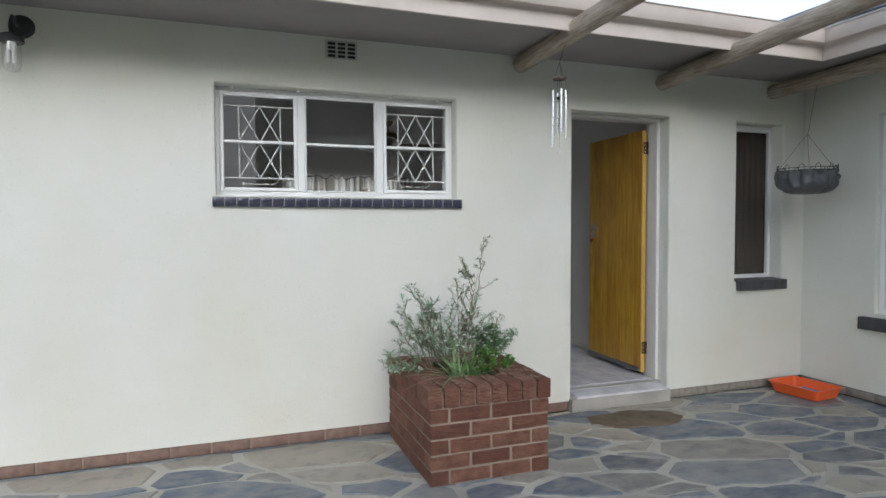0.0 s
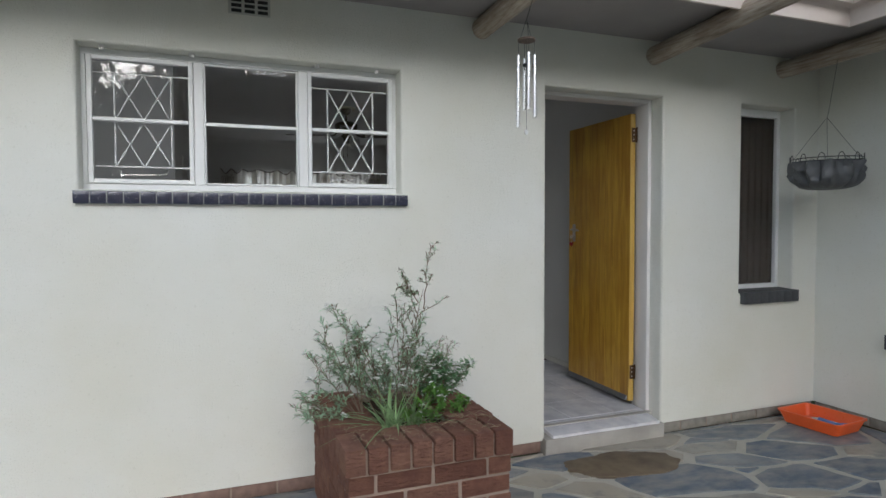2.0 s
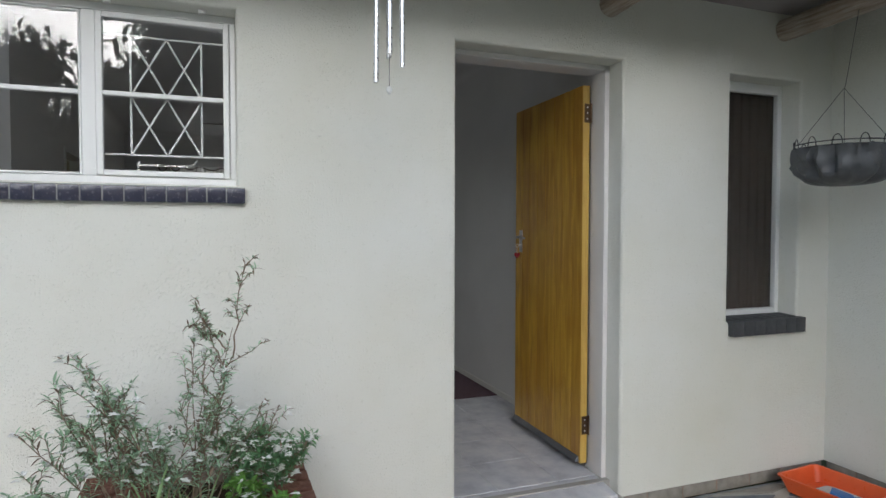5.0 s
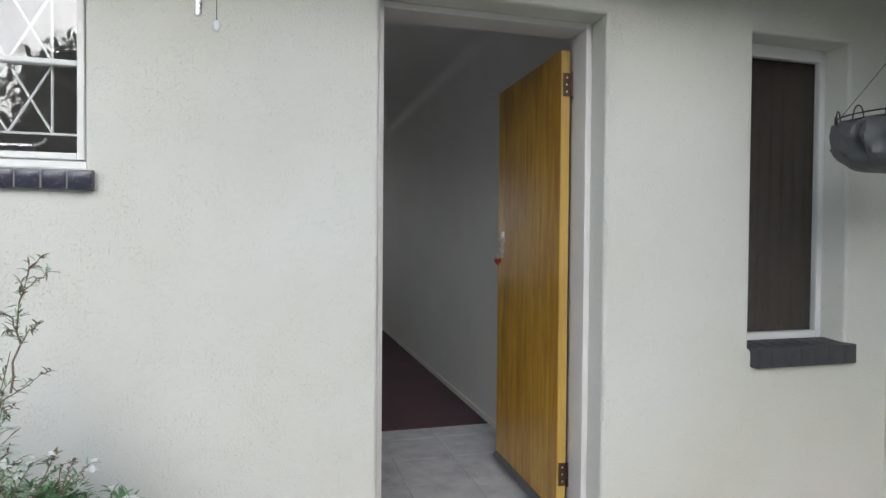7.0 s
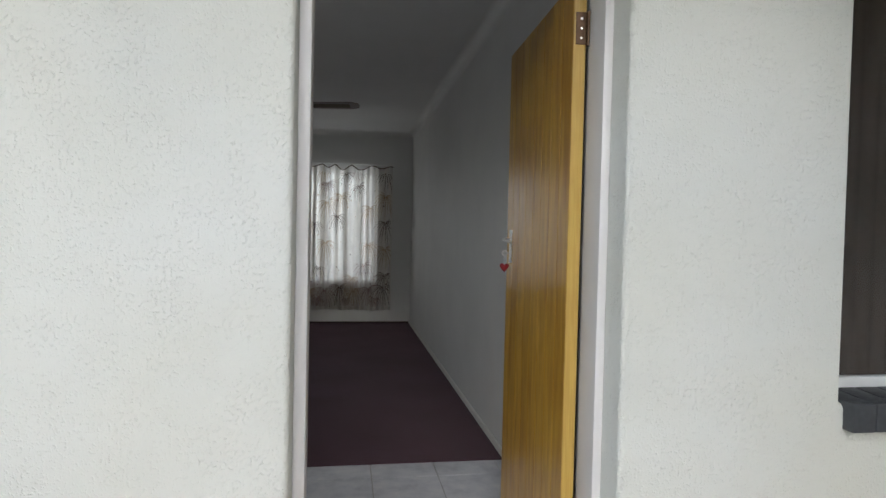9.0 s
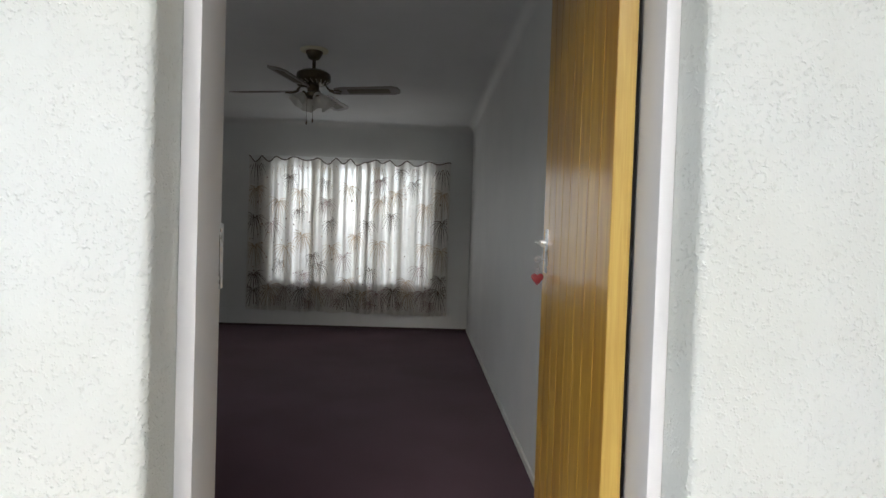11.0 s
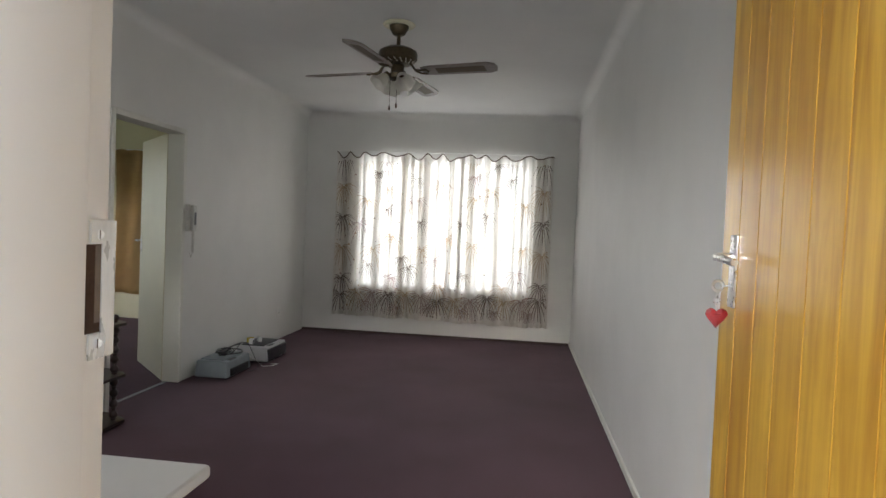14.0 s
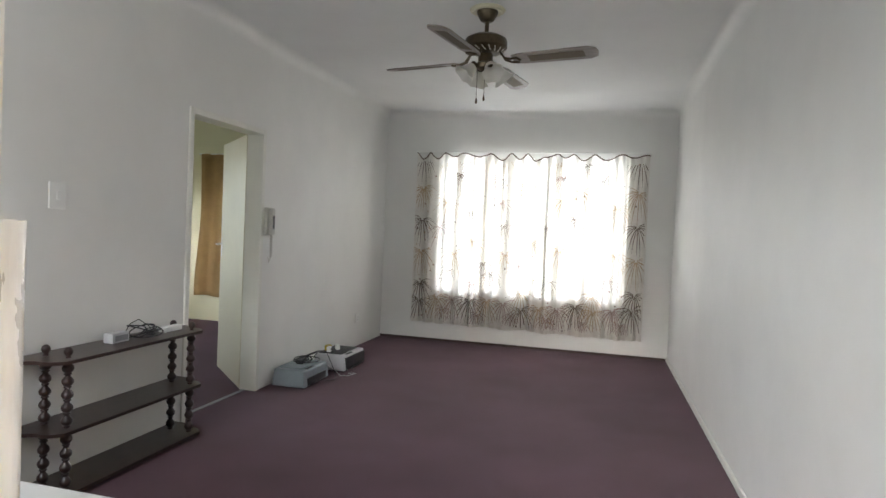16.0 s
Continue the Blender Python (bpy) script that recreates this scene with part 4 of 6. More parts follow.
def flower(bm, rng, at, size=0.012):
    for k in range(5):
        a = 2 * math.pi * k / 5 + rng.random()
        d = Vector((math.cos(a), math.sin(a), rng.uniform(-0.2, 0.7)))
        blade(bm, at, d, Vector((0, 0, 1)), size, size * 0.8, 0.1, 0.1)


def shrub(name, place, label, stems, leaf, seed, leaf_len=0.035, leaf_wide=0.008, dense=26, side_twigs=5, blossoms=0, dry=0.0, start=0.15):
    """stems: (foot offset, tip offset) pairs from the place."""
    rng = random.Random(seed)
    root = thing(name, place, label, "plant")
    wood_bm, leaf_bm, dry_bm, petal_bm = BM(), BM(), BM(), BM()
    for foot, tip in stems:
        foot, tip = Vector(foot), Vector(tip)
        main = stem_line(rng, foot, tip, rng.uniform(-0.01, 0.03))
        size = (tip - foot).length
        tube(wood_bm, main, 0.003, 5, 0.001)
        lines = [(main, 1.0)]
        for s in range(side_twigs):
            i = rng.randrange(3, len(main) - 1)
            d = (tip - foot).normalized() * 0.6 + Vector((rng.uniform(-1, 1), rng.uniform(-1, 1), rng.uniform(0, 0.7)))
            t = stem_line(rng, main[i], main[i] + d.normalized() * size * rng.uniform(0.14, 0.32), 0.01, 5)
            tube(wood_bm, t, 0.002, 4, 0.0009)
            lines.append((t, 0.6))
        for line, share_of in lines:
            for k in range(int(dense * share_of)):
                f = rng.uniform(start if share_of == 1.0 else 0.1, 1.0) * (len(line) - 1)
                i = min(int(f), len(line) - 2)
                p = line[i].lerp(line[i + 1], f - i)
                axis = (line[i + 1] - line[i]).normalized()
                out = Vector((rng.uniform(-1, 1), rng.uniform(-1, 1), rng.uniform(-0.3, 0.6)))
                w = (out + axis * rng.uniform(0.1, 0.9)).normalized()
                target = dry_bm if rng.random() < dry else leaf_bm
                blade(target, p, w, Vector((0, 0, 1)), leaf_len * rng.uniform(0.5, 1.2), leaf_wide * rng.uniform(0.7, 1.3), rng.uniform(0.0, 0.5))
            if rng.random() < blossoms:
                for j in range(rng.randrange(1, 4)):
                    p = line[-1] + Vector((rng.uniform(-1, 1), rng.uniform(-1, 1), rng.uniform(-1, 1))) * 0.012
                    flower(petal_bm, rng, p, rng.uniform(0.011, 0.019))
    tagged(part("stem", wood_bm, STEM, root), kind="stuff")
    tagged(part("foliage", leaf_bm, leaf, root, smooth=0), kind="stuff")
    if len(dry_bm.faces):
        tagged(part("dry_foliage", dry_bm, DRY, root, "brown withered leaves", smooth=0), kind="stuff")
    if len(petal_bm.faces):
        tagged(part("blossom", petal_bm, PETAL, root, "small white flowers", smooth=0), kind="stuff")
    return root


SOIL_Z = GROUND + 0.492
# the tall straggling stem, pale sage shrub, low dark bush, leaning twigs, grass and weeds
shrub("tall_weed", (-1.09, -0.44, SOIL_Z), "tall straggling half-withered flowering stem in the planter",
      [((0, 0, 0), (0.13, -0.02, 0.62)), ((0.13, -0.02, 0.52), (0.17, -0.02, 0.83)), ((0.02, 0.02, 0), (0.05, 0.03, 0.55)), ((-0.02, -0.02, 0), (0.10, -0.05, 0.42)), ((0.10, -0.01, 0.50), (0.02, -0.02, 0.62)), ((0.0, 0.02, 0), (0.11, 0.0, 0.50)), ((0.11, -0.01, 0.55), (0.02, -0.03, 0.69)), ((0.05, 0.0, 0.0), (0.22, -0.02, 0.36)), ((0.0, 0.0, 0.0), (0.27, -0.04, 0.30))],
      SAGE, 21, 0.026, 0.0056, 34, 6, 0.25, 0.55, 0.3)
sage = []
sage_rng = random.Random(5)
for k in range(17):
    a = sage_rng.uniform(-1, 1)
    sage.append(((sage_rng.uniform(-0.08, 0.08), sage_rng.uniform(-0.08, 0.08), 0), (-0.06 + 0.24 * a + sage_rng.uniform(-0.04, 0.04), sage_rng.uniform(-0.13, 0.10), sage_rng.uniform(0.26, 0.56) * (1 - 0.25 * abs(a)) + (0.06 if k % 6 == 0 else 0))))
shrub("sage_shrub", (-1.12, -0.46, SOIL_Z), "grey-green straggly shrub with small white flowers in the planter", sage, SAGE, 22, 0.038, 0.0062, 30, 6, 0.7, 0.2)
shrub("leaning_weed", (-1.27, -0.48, SOIL_Z), "drooping weed leaning over the planter rim",
      [((0, 0, 0), (x, y, z)) for x, y, z in ((-0.10, 0.0, 0.54), (-0.04, -0.04, 0.47), (-0.20, 0.02, 0.44), (-0.28, -0.03, 0.36), (-0.31, -0.05, 0.16), (-0.25, -0.08, 0.19), (-0.14, 0.02, 0.38), (-0.29, -0.08, 0.07), (-0.03, 0.03, 0.42), (-0.33, 0.0, 0.11))],
      SAGE, 23, 0.038, 0.0070, 28, 7, 0.7, 0.25, 0.3)
bush = []
for k in range(20):
    a, r = sage_rng.uniform(0, 6.28), sage_rng.uniform(0.02, 0.15)
    bush.append(((0, 0, 0), (0.05 + r * math.cos(a), -0.03 + r * math.sin(a) * 0.8, sage_rng.uniform(0.16, 0.30) * (1.15 - r * 2))))
shrub("leafy_bush", (-0.90, -0.42, SOIL_Z), "dense dark green bush with white buds in the planter", bush, BUSHY, 24, 0.036, 0.0070, 40, 7, 0.8, 0.08, 0.05)
shrub("low_weed", (-0.96, -0.60, SOIL_Z), "low bright green broad-leaved weed in the planter",
      [((rx, ry, 0), (rx * 1.6, ry * 1.6 - 0.02, z)) for rx, ry, z in ((-0.05, 0, 0.10), (0.03, 0.02, 0.11), (0.08, -0.02, 0.10), (-0.02, -0.04, 0.08), (0.12, 0.02, 0.09), (0.05, 0.04, 0.13), (-0.10, 0.0, 0.10), (0.0, 0.05, 0.14))],
      FRESH, 25, 0.032, 0.014, 40, 3, 0.2, 0.08, 0.0)


def grass_clump(place, seed, count, reach, label):
    rng = random.Random(seed)
    root = thing("grass_clump", place, label, "grass")
    bm = BM()
    for k in range(count):
        a = rng.uniform(0, 2 * math.pi)
        lean = rng.uniform(0.2, 1.4)
        length = reach * rng.uniform(0.5, 1.1)
        d = Vector((math.cos(a) * lean, math.sin(a) * lean, 1.0)).normalized()
        side = d.cross(Vector((0, 0, 1))).normalized()
        at = Vector((rng.uniform(-0.03, 0.03), rng.uniform(-0.03, 0.03), 0))
        last = None
        width = rng.uniform(0.005, 0.014)
        for i in range(7):
            f = i / 6
            p = at + d * length * f + Vector((math.cos(a), math.sin(a), -1.1)) * (length * 0.42 * lean * f * f)
            w = width * (1 - f) ** 0.6
            now = (bm.verts.new(p - side * w / 2), bm.verts.new(p + side * w / 2 + Vector((0, 0, 0.0005))))
            if last:
                bm.faces.new((last[0], last[1], now[1], now[0]))
            last = now
    tagged(part("grass_tuft", bm, GRASSY, root, smooth=0), kind="stuff")


grass_clump((-1.18, -0.66, SOIL_Z), 31, 60, 0.30, "long arching green grass clump in the planter")
grass_clump((-1.06, -0.60, SOIL_Z), 32, 45, 0.22, "long arching green grass clump in the planter")
grass_clump((-0.82, -0.58, SOIL_Z), 33, 30, 0.13, "short dry grass clump at the planter rim")
bm = BM()
rng = random.Random(8)
for k in range(150):
    x, y = rng.uniform(0.02, PW - 0.02), rng.uniform(0.0, 0.24) if rng.random() < 0.8 else rng.uniform(0.2, PD)
    z = 0.532 + 0.006 if y < 0.21 or x < 0.2 or x > PW - 0.2 else 0.51
    a = rng.uniform(0, math.pi)
    n = rng.uniform(0.02, 0.07)
    tube(bm, ((x, y, z), (x + n * math.cos(a) * 0.5, y + n * math.sin(a) * 0.5, z + rng.uniform(0.0, 0.015)), (x + n * math.cos(a), y + n * math.sin(a), z - 0.002)), 0.0009, 3)
litter = part("dry_stalks", bm, plain("dry_straw", (0.38, 0.30, 0.19), 0.9, 0, 0.2, 0.3, 90))
litter.matrix_world = pose(PX0, PY0, GROUND)
tagged(litter, "scattered dry stalks on the planter rim", "debris", kind="stuff")

# ---- litter tray ----
tray = thing("litter_tray", (2.045, -0.29, GROUND + 0.006), "orange plastic litter tray on the paving by the wall", "tray", turn=5)
bm = BM()
outer = [(0.135, 0.185, 0.0), (0.162, 0.214, 0.080), (0.170, 0.222, 0.080), (0.170, 0.222, 0.088), (0.158, 0.210, 0.088), (0.130, 0.180, 0.008)]


def rounded(w, l, z, r=0.03, n=5):
    pts = []
    for cx, cy, a0 in ((w - r, l - r, 0), (-w + r, l - r, 90), (-w + r, -l + r, 180), (w - r, -l + r, 270)):
        for i in range(n + 1):
            a = radians(a0 + 90 * i / n)
            pts.append((cx + r * math.cos(a), cy + r * math.sin(a), z))
    return pts


loops = [[bm.verts.new(p) for p in rounded(*o)] for o in outer]
for a, b in zip(loops, loops[1:]):
    for k in range(len(a)):
        bm.faces.new((a[k], a[(k + 1) % len(a)], b[(k + 1) % len(a)], b[k]))
bm.faces.new(loops[0][::-1])
bm.faces.new(loops[-1])
part("tub", bm, ORANGE, tray)
bm = BM()
loop = [bm.verts.new((p[0], p[1] - 0.03, 0.0)) for p in rounded(0.10, 0.13, 0, 0.05)]
bm.faces.new(loop)
ext = bmesh.ops.extrude_face_region(bm, geom=bm.faces[:])
for v in ext["geom"]:
    if isinstance(v, bmesh.types.BMVert):
        v.co.z = 0.020
        v.co.x *= 0.85
        v.co.y *= 0.9
turned(bm, bm.verts, pose(0, 0, 0.0085))
part("litter", bm, LITTER, tray, "pale litter")
scoop = thing("litter_scoop", (2.04, -0.33, GROUND + 0.036), "blue plastic scoop lying in the tray", "scoop", turn=30)
bm = BM()
vs = box(bm, -0.04, 0.04, -0.05, 0.05, 0, 0.028, 0.008, 2)
for v in vs:
    if v.co.y < 0 and v.co.z > 0.01:
        v.co.z -= 0.016
part("scoop_bowl", bm, BLUE, scoop)
bm = BM()
tube(bm, ((0, -0.05, 0.008), (0.0, -0.09, 0.012), (0.0, -0.14, 0.02)), 0.009, 8)
part("scoop_handle", bm, BLUE, scoop)

# ---- inside: window and curtain ----
def far_window():
    x0, x1, z0, z1 = FAR_WINDOW
    w = fixed(new("window_4"), "white steel living room window behind a sheer curtain")
    y0, y1 = ROOM_END + 0.14, ROOM_END + 0.175
    bm = BM()
    box(bm, x0, x0 + 0.035, y0, y1, z0, z1, 0.003)
    box(bm, x1 - 0.035, x1, y0, y1, z0, z1, 0.003)
    box(bm, x0 + 0.035, x1 - 0.035, y0, y1, z1 - 0.035, z1, 0.003)
    box(bm, x0 + 0.035, x1 - 0.035, y0, y1, z0, z0 + 0.04, 0.003)
    for f in (0.27, 0.73):
        c = x0 + (x1 - x0) * f
        box(bm, c - 0.018, c + 0.018, y0, y1, z0 + 0.04, z1 - 0.035, 0.003)
    part("window_frame", bm, WHITE_STEEL, w)
    cuts = [x0 + 0.035, x0 + (x1 - x0) * 0.27 - 0.018, x0 + (x1 - x0) * 0.27 + 0.018, x0 + (x1 - x0) * 0.73 - 0.018, x0 + (x1 - x0) * 0.73 + 0.018, x1 - 0.035]
    for a, b in zip(cuts[::2], cuts[1::2]):
        bm = BM()
        box(bm, a, b, y0 + 0.015, y0 + 0.019, z0 + 0.04, z1 - 0.035)
        pane = part("pane", bm, GLASS, w, smooth=0)
        pane.visible_shadow = False
    bm = BM()
    box(bm, x0 - 0.03, x1 + 0.03, ROOM_END - 0.035, ROOM_END + 0.139, z0 - 0.03, z0 - 0.001, 0.004)
    part("window_sill", bm, WHITE_DOOR, w)


far_window()


def fabric(name, colour, through_light, rough=0.9):
    k = Mat(name, colour, rough, spec=0.1)
    c = k.mix(k.ramp(k.noise(9, 4), [(0.4, 0.0), (0.65, 1.0)]), colour, tuple(v * 0.93 for v in colour))
    k.base(c)
    tr = k.t.nodes.new("ShaderNodeBsdfTranslucent")
    k.link(c, tr.inputs["Color"])
    mixer = k.t.nodes.new("ShaderNodeMixShader")
    mixer.inputs[0].default_value = through_light
    k.link(k.p.outputs[0], mixer.inputs[1])
    k.link(tr.outputs[0], mixer.inputs[2])
    clear = k.t.nodes.new("ShaderNodeBsdfTransparent")
    weave = k.t.nodes.new("ShaderNodeMixShader")
    weave.inputs[0].default_value = 0.16 if name == "sheer_curtain" else (0.05 if "print" in name else 0.0)
    k.link(mixer.outputs[0], weave.inputs[1])
    k.link(clear.outputs[0], weave.inputs[2])
    k.link(weave.outputs[0], k.out.inputs["Surface"])
    return k.m


SHEER = fabric("sheer_curtain", (0.86, 0.83, 0.77), 0.42)
# doubled cloth, darkened further to put fold shade into its colour
PLEAT_SHADE = fabric("gathered_curtain_shade", (0.60, 0.565, 0.51), 0.22)
PRINT_DARK = fabric("frond_print", (0.18, 0.14, 0.115), 0.3)
PRINT_TAN = fabric("frond_print_tan", (0.50, 0.38, 0.25), 0.35)
PRINT_PINK = fabric("frond_print_mauve", (0.40, 0.30, 0.275), 0.33)
CX0, CX1, CZ0, CZ1, CY = -1.775, 0.765, 0.205, 2.165, 6.755


def curtain_y(x, z):
    f = (x - CX0) / (CX1 - CX0)
    p = f * 2 * math.pi
    drop = (CZ1 - z) / (CZ1 - CZ0)
    deep = 0.030 + 0.012 * drop
    return CY - deep * (math.sin(15 * p + 1.6 * math.sin(2 * p)) * 0.5 + math.sin(27 * p + 2.0 * math.sin(3 * p + 1)) * 0.35 + math.sin(5 * p + 0.8 * drop) * 0.5)


def heading(f):
    """How far the gathered upper edge sags between its hooks."""
    wave = 0.5 - 0.5 * math.cos(2 * math.pi * (12.5 * f + 0.35 * math.sin(11 * f)))
    return 0.075 * wave ** 0.8 * (0.7 + 0.3 * math.sin(17 * f + 1)) + 0.045 * max(0, math.sin(math.pi * (f - 0.50) / 0.09)) * (0.50 < f < 0.59)


curtain = thing("curtain", (0, 0, 0), "sheer cream curtain with brown palm frond print over the window", "curtain")
bm = BM()
NX, NZ = 420, 22
grid = []
for i in range(NX + 1):
    x = CX0 + (CX1 - CX0) * i / NX
    f = i / NX
    sag = heading(f)
    hem = 0.008 * math.sin(f * 40) - 0.03 * f + 0.02
    col = []
    for j in range(NZ + 1):
        g = j / NZ
        z = CZ1 - sag - (CZ1 - sag - CZ0 - hem) * g
        col.append(bm.verts.new((x, curtain_y(x, z), z)))
    grid.append(col)
for a, b in zip(grid, grid[1:]):
    for j in range(NZ):
        bm.faces.new((a[j], a[j + 1], b[j + 1], b[j]))
part("drape", bm, SHEER, curtain, smooth=180)
# strips of the darkened cloth behind the drape paint the shaded folds
bm = BM()
pleat_rng = random.Random(19)
for k in range(46):
    a = CX0 + 0.05 + (CX1 - CX0 - 0.12) * (k + pleat_rng.uniform(0.1, 0.9)) / 46
    wide = pleat_rng.choice((0.010, 0.015, 0.022, 0.034, 0.06))
    last = None
    for j in range(13):
        z = CZ1 - 0.05 - (CZ1 - CZ0 - 0.08) * j / 12
        now = [bm.verts.new((u + 0.006 * math.sin(j * 0.6 + k), curtain_y(u, z) + 0.022, z)) for u in (a, a + wide)]
        if last:
            bm.faces.new((last[0], last[1], now[1], now[0]))
        last = now
part("pleat_fold", bm, PLEAT_SHADE, curtain, smooth=180)
bm = BM()
edge = []
for i in range(0, NX + 1, 2):
    f = i / NX
    x = CX0 + (CX1 - CX0) * f
    sag = heading(f)
    edge.append((x, curtain_y(x, CZ1 - sag) - 0.003, CZ1 - sag))
tube(bm, edge, 0.0072, 6)
part("heading_tape", bm, PRINT_DARK, curtain, "brown gathered heading edge")


def frond(bm, rng, cx, cz, size, tilt):
    """A drooping fan of thin printed leaflets on the cloth."""
    n = rng.randrange(13, 18)
    for k in range(n):
        a = tilt + radians(-118 + 236 * k / (n - 1)) + rng.uniform(-0.08, 0.08)
        length = size * rng.uniform(0.75, 1.1)
        last = None
        for i in range(7):
            f = 0.06 + 0.94 * i / 6
            r = length * f
            u = cx + math.sin(a) * r * (1 - 0.30 * f)
            v = cz - math.cos(a) * r - 0.45 * r * f
            w = size * 0.036 * math.sin(math.pi * min(0.96, f * 0.8 + 0.16))
            du, dv = math.cos(a) * w / 2, math.sin(a) * w / 2
            if not (CX0 + 0.006 < u < CX1 - 0.006 and CZ0 + 0.03 < v < CZ1 - 0.09):
                last = None
                continue
            now = [bm.verts.new((uu, curtain_y(uu, vv) - 0.005, vv)) for uu, vv in ((u - du, v - dv), (u + du, v + dv))]
            if last:
                bm.faces.new((last[0], last[1], now[1], now[0]))
            last = now


rng = random.Random(44)
prints = [BM(), BM(), BM()]
for col in range(1, 8):
    for row in range(1, 7):
        if rng.random() < 0.12:
            continue
        cx = CX0 + 0.10 + 0.30 * col + rng.uniform(-0.13, 0.13)
        cz = CZ0 + 0.20 + 0.275 * row + (0.13 if col % 2 else 0.0) + rng.uniform(-0.05, 0.05)
        which = (row + col) % 2 if (row * 3 + col) % 5 else 2
        frond(prints[which], rng, cx, cz, (0.17, 0.22, 0.20)[which] * rng.uniform(0.9, 1.1), rng.uniform(-0.35, 0.35))
for k in range(13):
    # the border rows: alternating dark, tan and mauve fans above the hem
    frond(prints[k % 3], rng, CX0 + 0.09 + 0.195 * k, CZ0 + 0.27 + rng.uniform(-0.04, 0.05), 0.24, rng.uniform(-0.2, 0.2))
    if k % 2:
        frond(prints[2], rng, CX0 + 0.18 + 0.195 * k, CZ0 + 0.17 + rng.uniform(-0.03, 0.03), 0.17, rng.uniform(-0.3, 0.3))
for k in range(5):
    for x in (CX0 + 0.09, CX1 - 0.09):
        frond(prints[k % 2], rng, x, CZ0 + 0.48 + 0.36 * k, 0.23, rng.uniform(-0.2, 0.2))
for k in range(150):
    cx, cz = rng.uniform(CX0 + 0.02, CX1 - 0.02), rng.uniform(CZ0 + 0.04, CZ1 - 0.06)
    s = rng.uniform(0.006, 0.013)
    pts = [(cx + s * math.cos(a), cz + s * math.sin(a)) for a in (0.3, 1.6, 2.9, 4.1, 5.3)]
    prints[k % 3].faces.new([prints[k % 3].verts.new((u, curtain_y(u, v) - 0.004, v)) for u, v in pts][::-1])
for bm, m, text in zip(prints, (PRINT_DARK, PRINT_TAN, PRINT_PINK), ("dark brown printed fronds", "tan printed fronds", "mauve-brown printed fronds")):
    tagged(part("frond_print", bm, m, curtain, text, smooth=0), kind="stuff")
# lower hem band
bm = BM()
last = None
for i in range(NX + 1):
    x = CX0 + (CX1 - CX0) * i / NX
    f = i / NX
    lo = CZ0 + 0.008 * math.sin(f * 40) - 0.03 * f + 0.02
    now = [bm.verts.new((x, curtain_y(x, z) - 0.0025, z)) for z in (lo, lo + 0.075)]
    if last:
        bm.faces.new((last[0], last[1], now[1], now[0]))
    last = now
part("hem", bm, SHEER, curtain, smooth=180)
rail = thing("curtain_wire", (0, 0, 0), "thin white curtain rail across the window wall", "curtain rail")
bm = BM()
tube(bm, ((CX0 - 0.02, CY + 0.012, CZ1 + 0.012), (CX1 + 0.02, CY + 0.012, CZ1 + 0.018)), 0.007, 8)
part("rod", bm, WHITE_PLASTIC, rail)
for x in (CX0 - 0.015, (CX0 + CX1) / 2, CX1 + 0.015):
    bm = BM()
    box(bm, x - 0.008, x + 0.008, CY + 0.015, ROOM_END, CZ1 + 0.006, CZ1 + 0.024, 0.002)
    part("bracket", bm, WHITE_PLASTIC, rail)

# ---- coving ----
def coving(name, x0, y0, x1, y1, nx, ny, r=0.08):
    """Concave plaster cove along a wall; (nx, ny) points into the room."""
    bm = BM()
    rings = []
    for x, y in ((x0, y0), (x1, y1)):
        ring = [bm.verts.new((x, y, CEIL - 0.001)), bm.verts.new((x, y, CEIL - r))]
        for k in range(9):
            a = math.pi / 2 * k / 8
            d, h = r * (1 - math.cos(a)) + 0.001, r * (1 - math.sin(a))
            ring.append(bm.verts.new((x + nx * d, y + ny * d, CEIL - h - 0.001)))
        rings.append(ring)
    n = len(rings[0])
    for i in range(n):
        bm.faces.new((rings[0][i], rings[0][(i + 1) % n], rings[1][(i + 1) % n], rings[1][i]))
    for ring in rings:
        bm.faces.new(ring)
    bmesh.ops.recalc_face_normals(bm, faces=bm.faces)
    fixed(part(name, bm, INNER_WALL, smooth=50), "rounded plaster cove between wall and ceiling")


coving("trim_left", ROOM_L, 2.03, ROOM_L, ROOM_END - 0.002, 1, 0)
coving("trim_right", ROOM_R, INNER + 0.02, ROOM_R, ROOM_END - 0.002, -1, 0)
coving("trim_far", ROOM_L + 0.002, ROOM_END, ROOM_R - 0.002, ROOM_END, 0, -1)

# ---- ceiling fan ----
fan = thing("ceiling_fan", (-0.442, 3.74, CEIL), "antique brass four-bladed ceiling fan with tulip glass lights", "ceiling fan", turn=-12)
bm = BM()
lathe(bm, [(0.0, 0.0), (0.104, 0.0), (0.110, -0.006), (0.104, -0.014), (0.094, -0.012), (0.088, -0.020), (0.078, -0.016), (0.0, -0.016)], (0, 0, 0), 28)
part("ceiling_rose", bm, painted("cream_rose_paint", (0.72, 0.68, 0.50), 0.5, 40, 0.05, 0.1), fan, "cream moulded ceiling rose")
bm = BM()
lathe(bm, [(0.0, -0.01), (0.066, -0.012), (0.064, -0.03), (0.042, -0.07), (0.030, -0.078), (0.0, -0.08)], (0, 0, 0), 24)
part("canopy", bm, BRASS_DARK, fan)
bm = BM()
tube(bm, ((0, 0, -0.075), (0, 0, -0.16)), 0.013, 12)
part("down_rod", bm, BRASS_DARK, fan)
bm = BM()
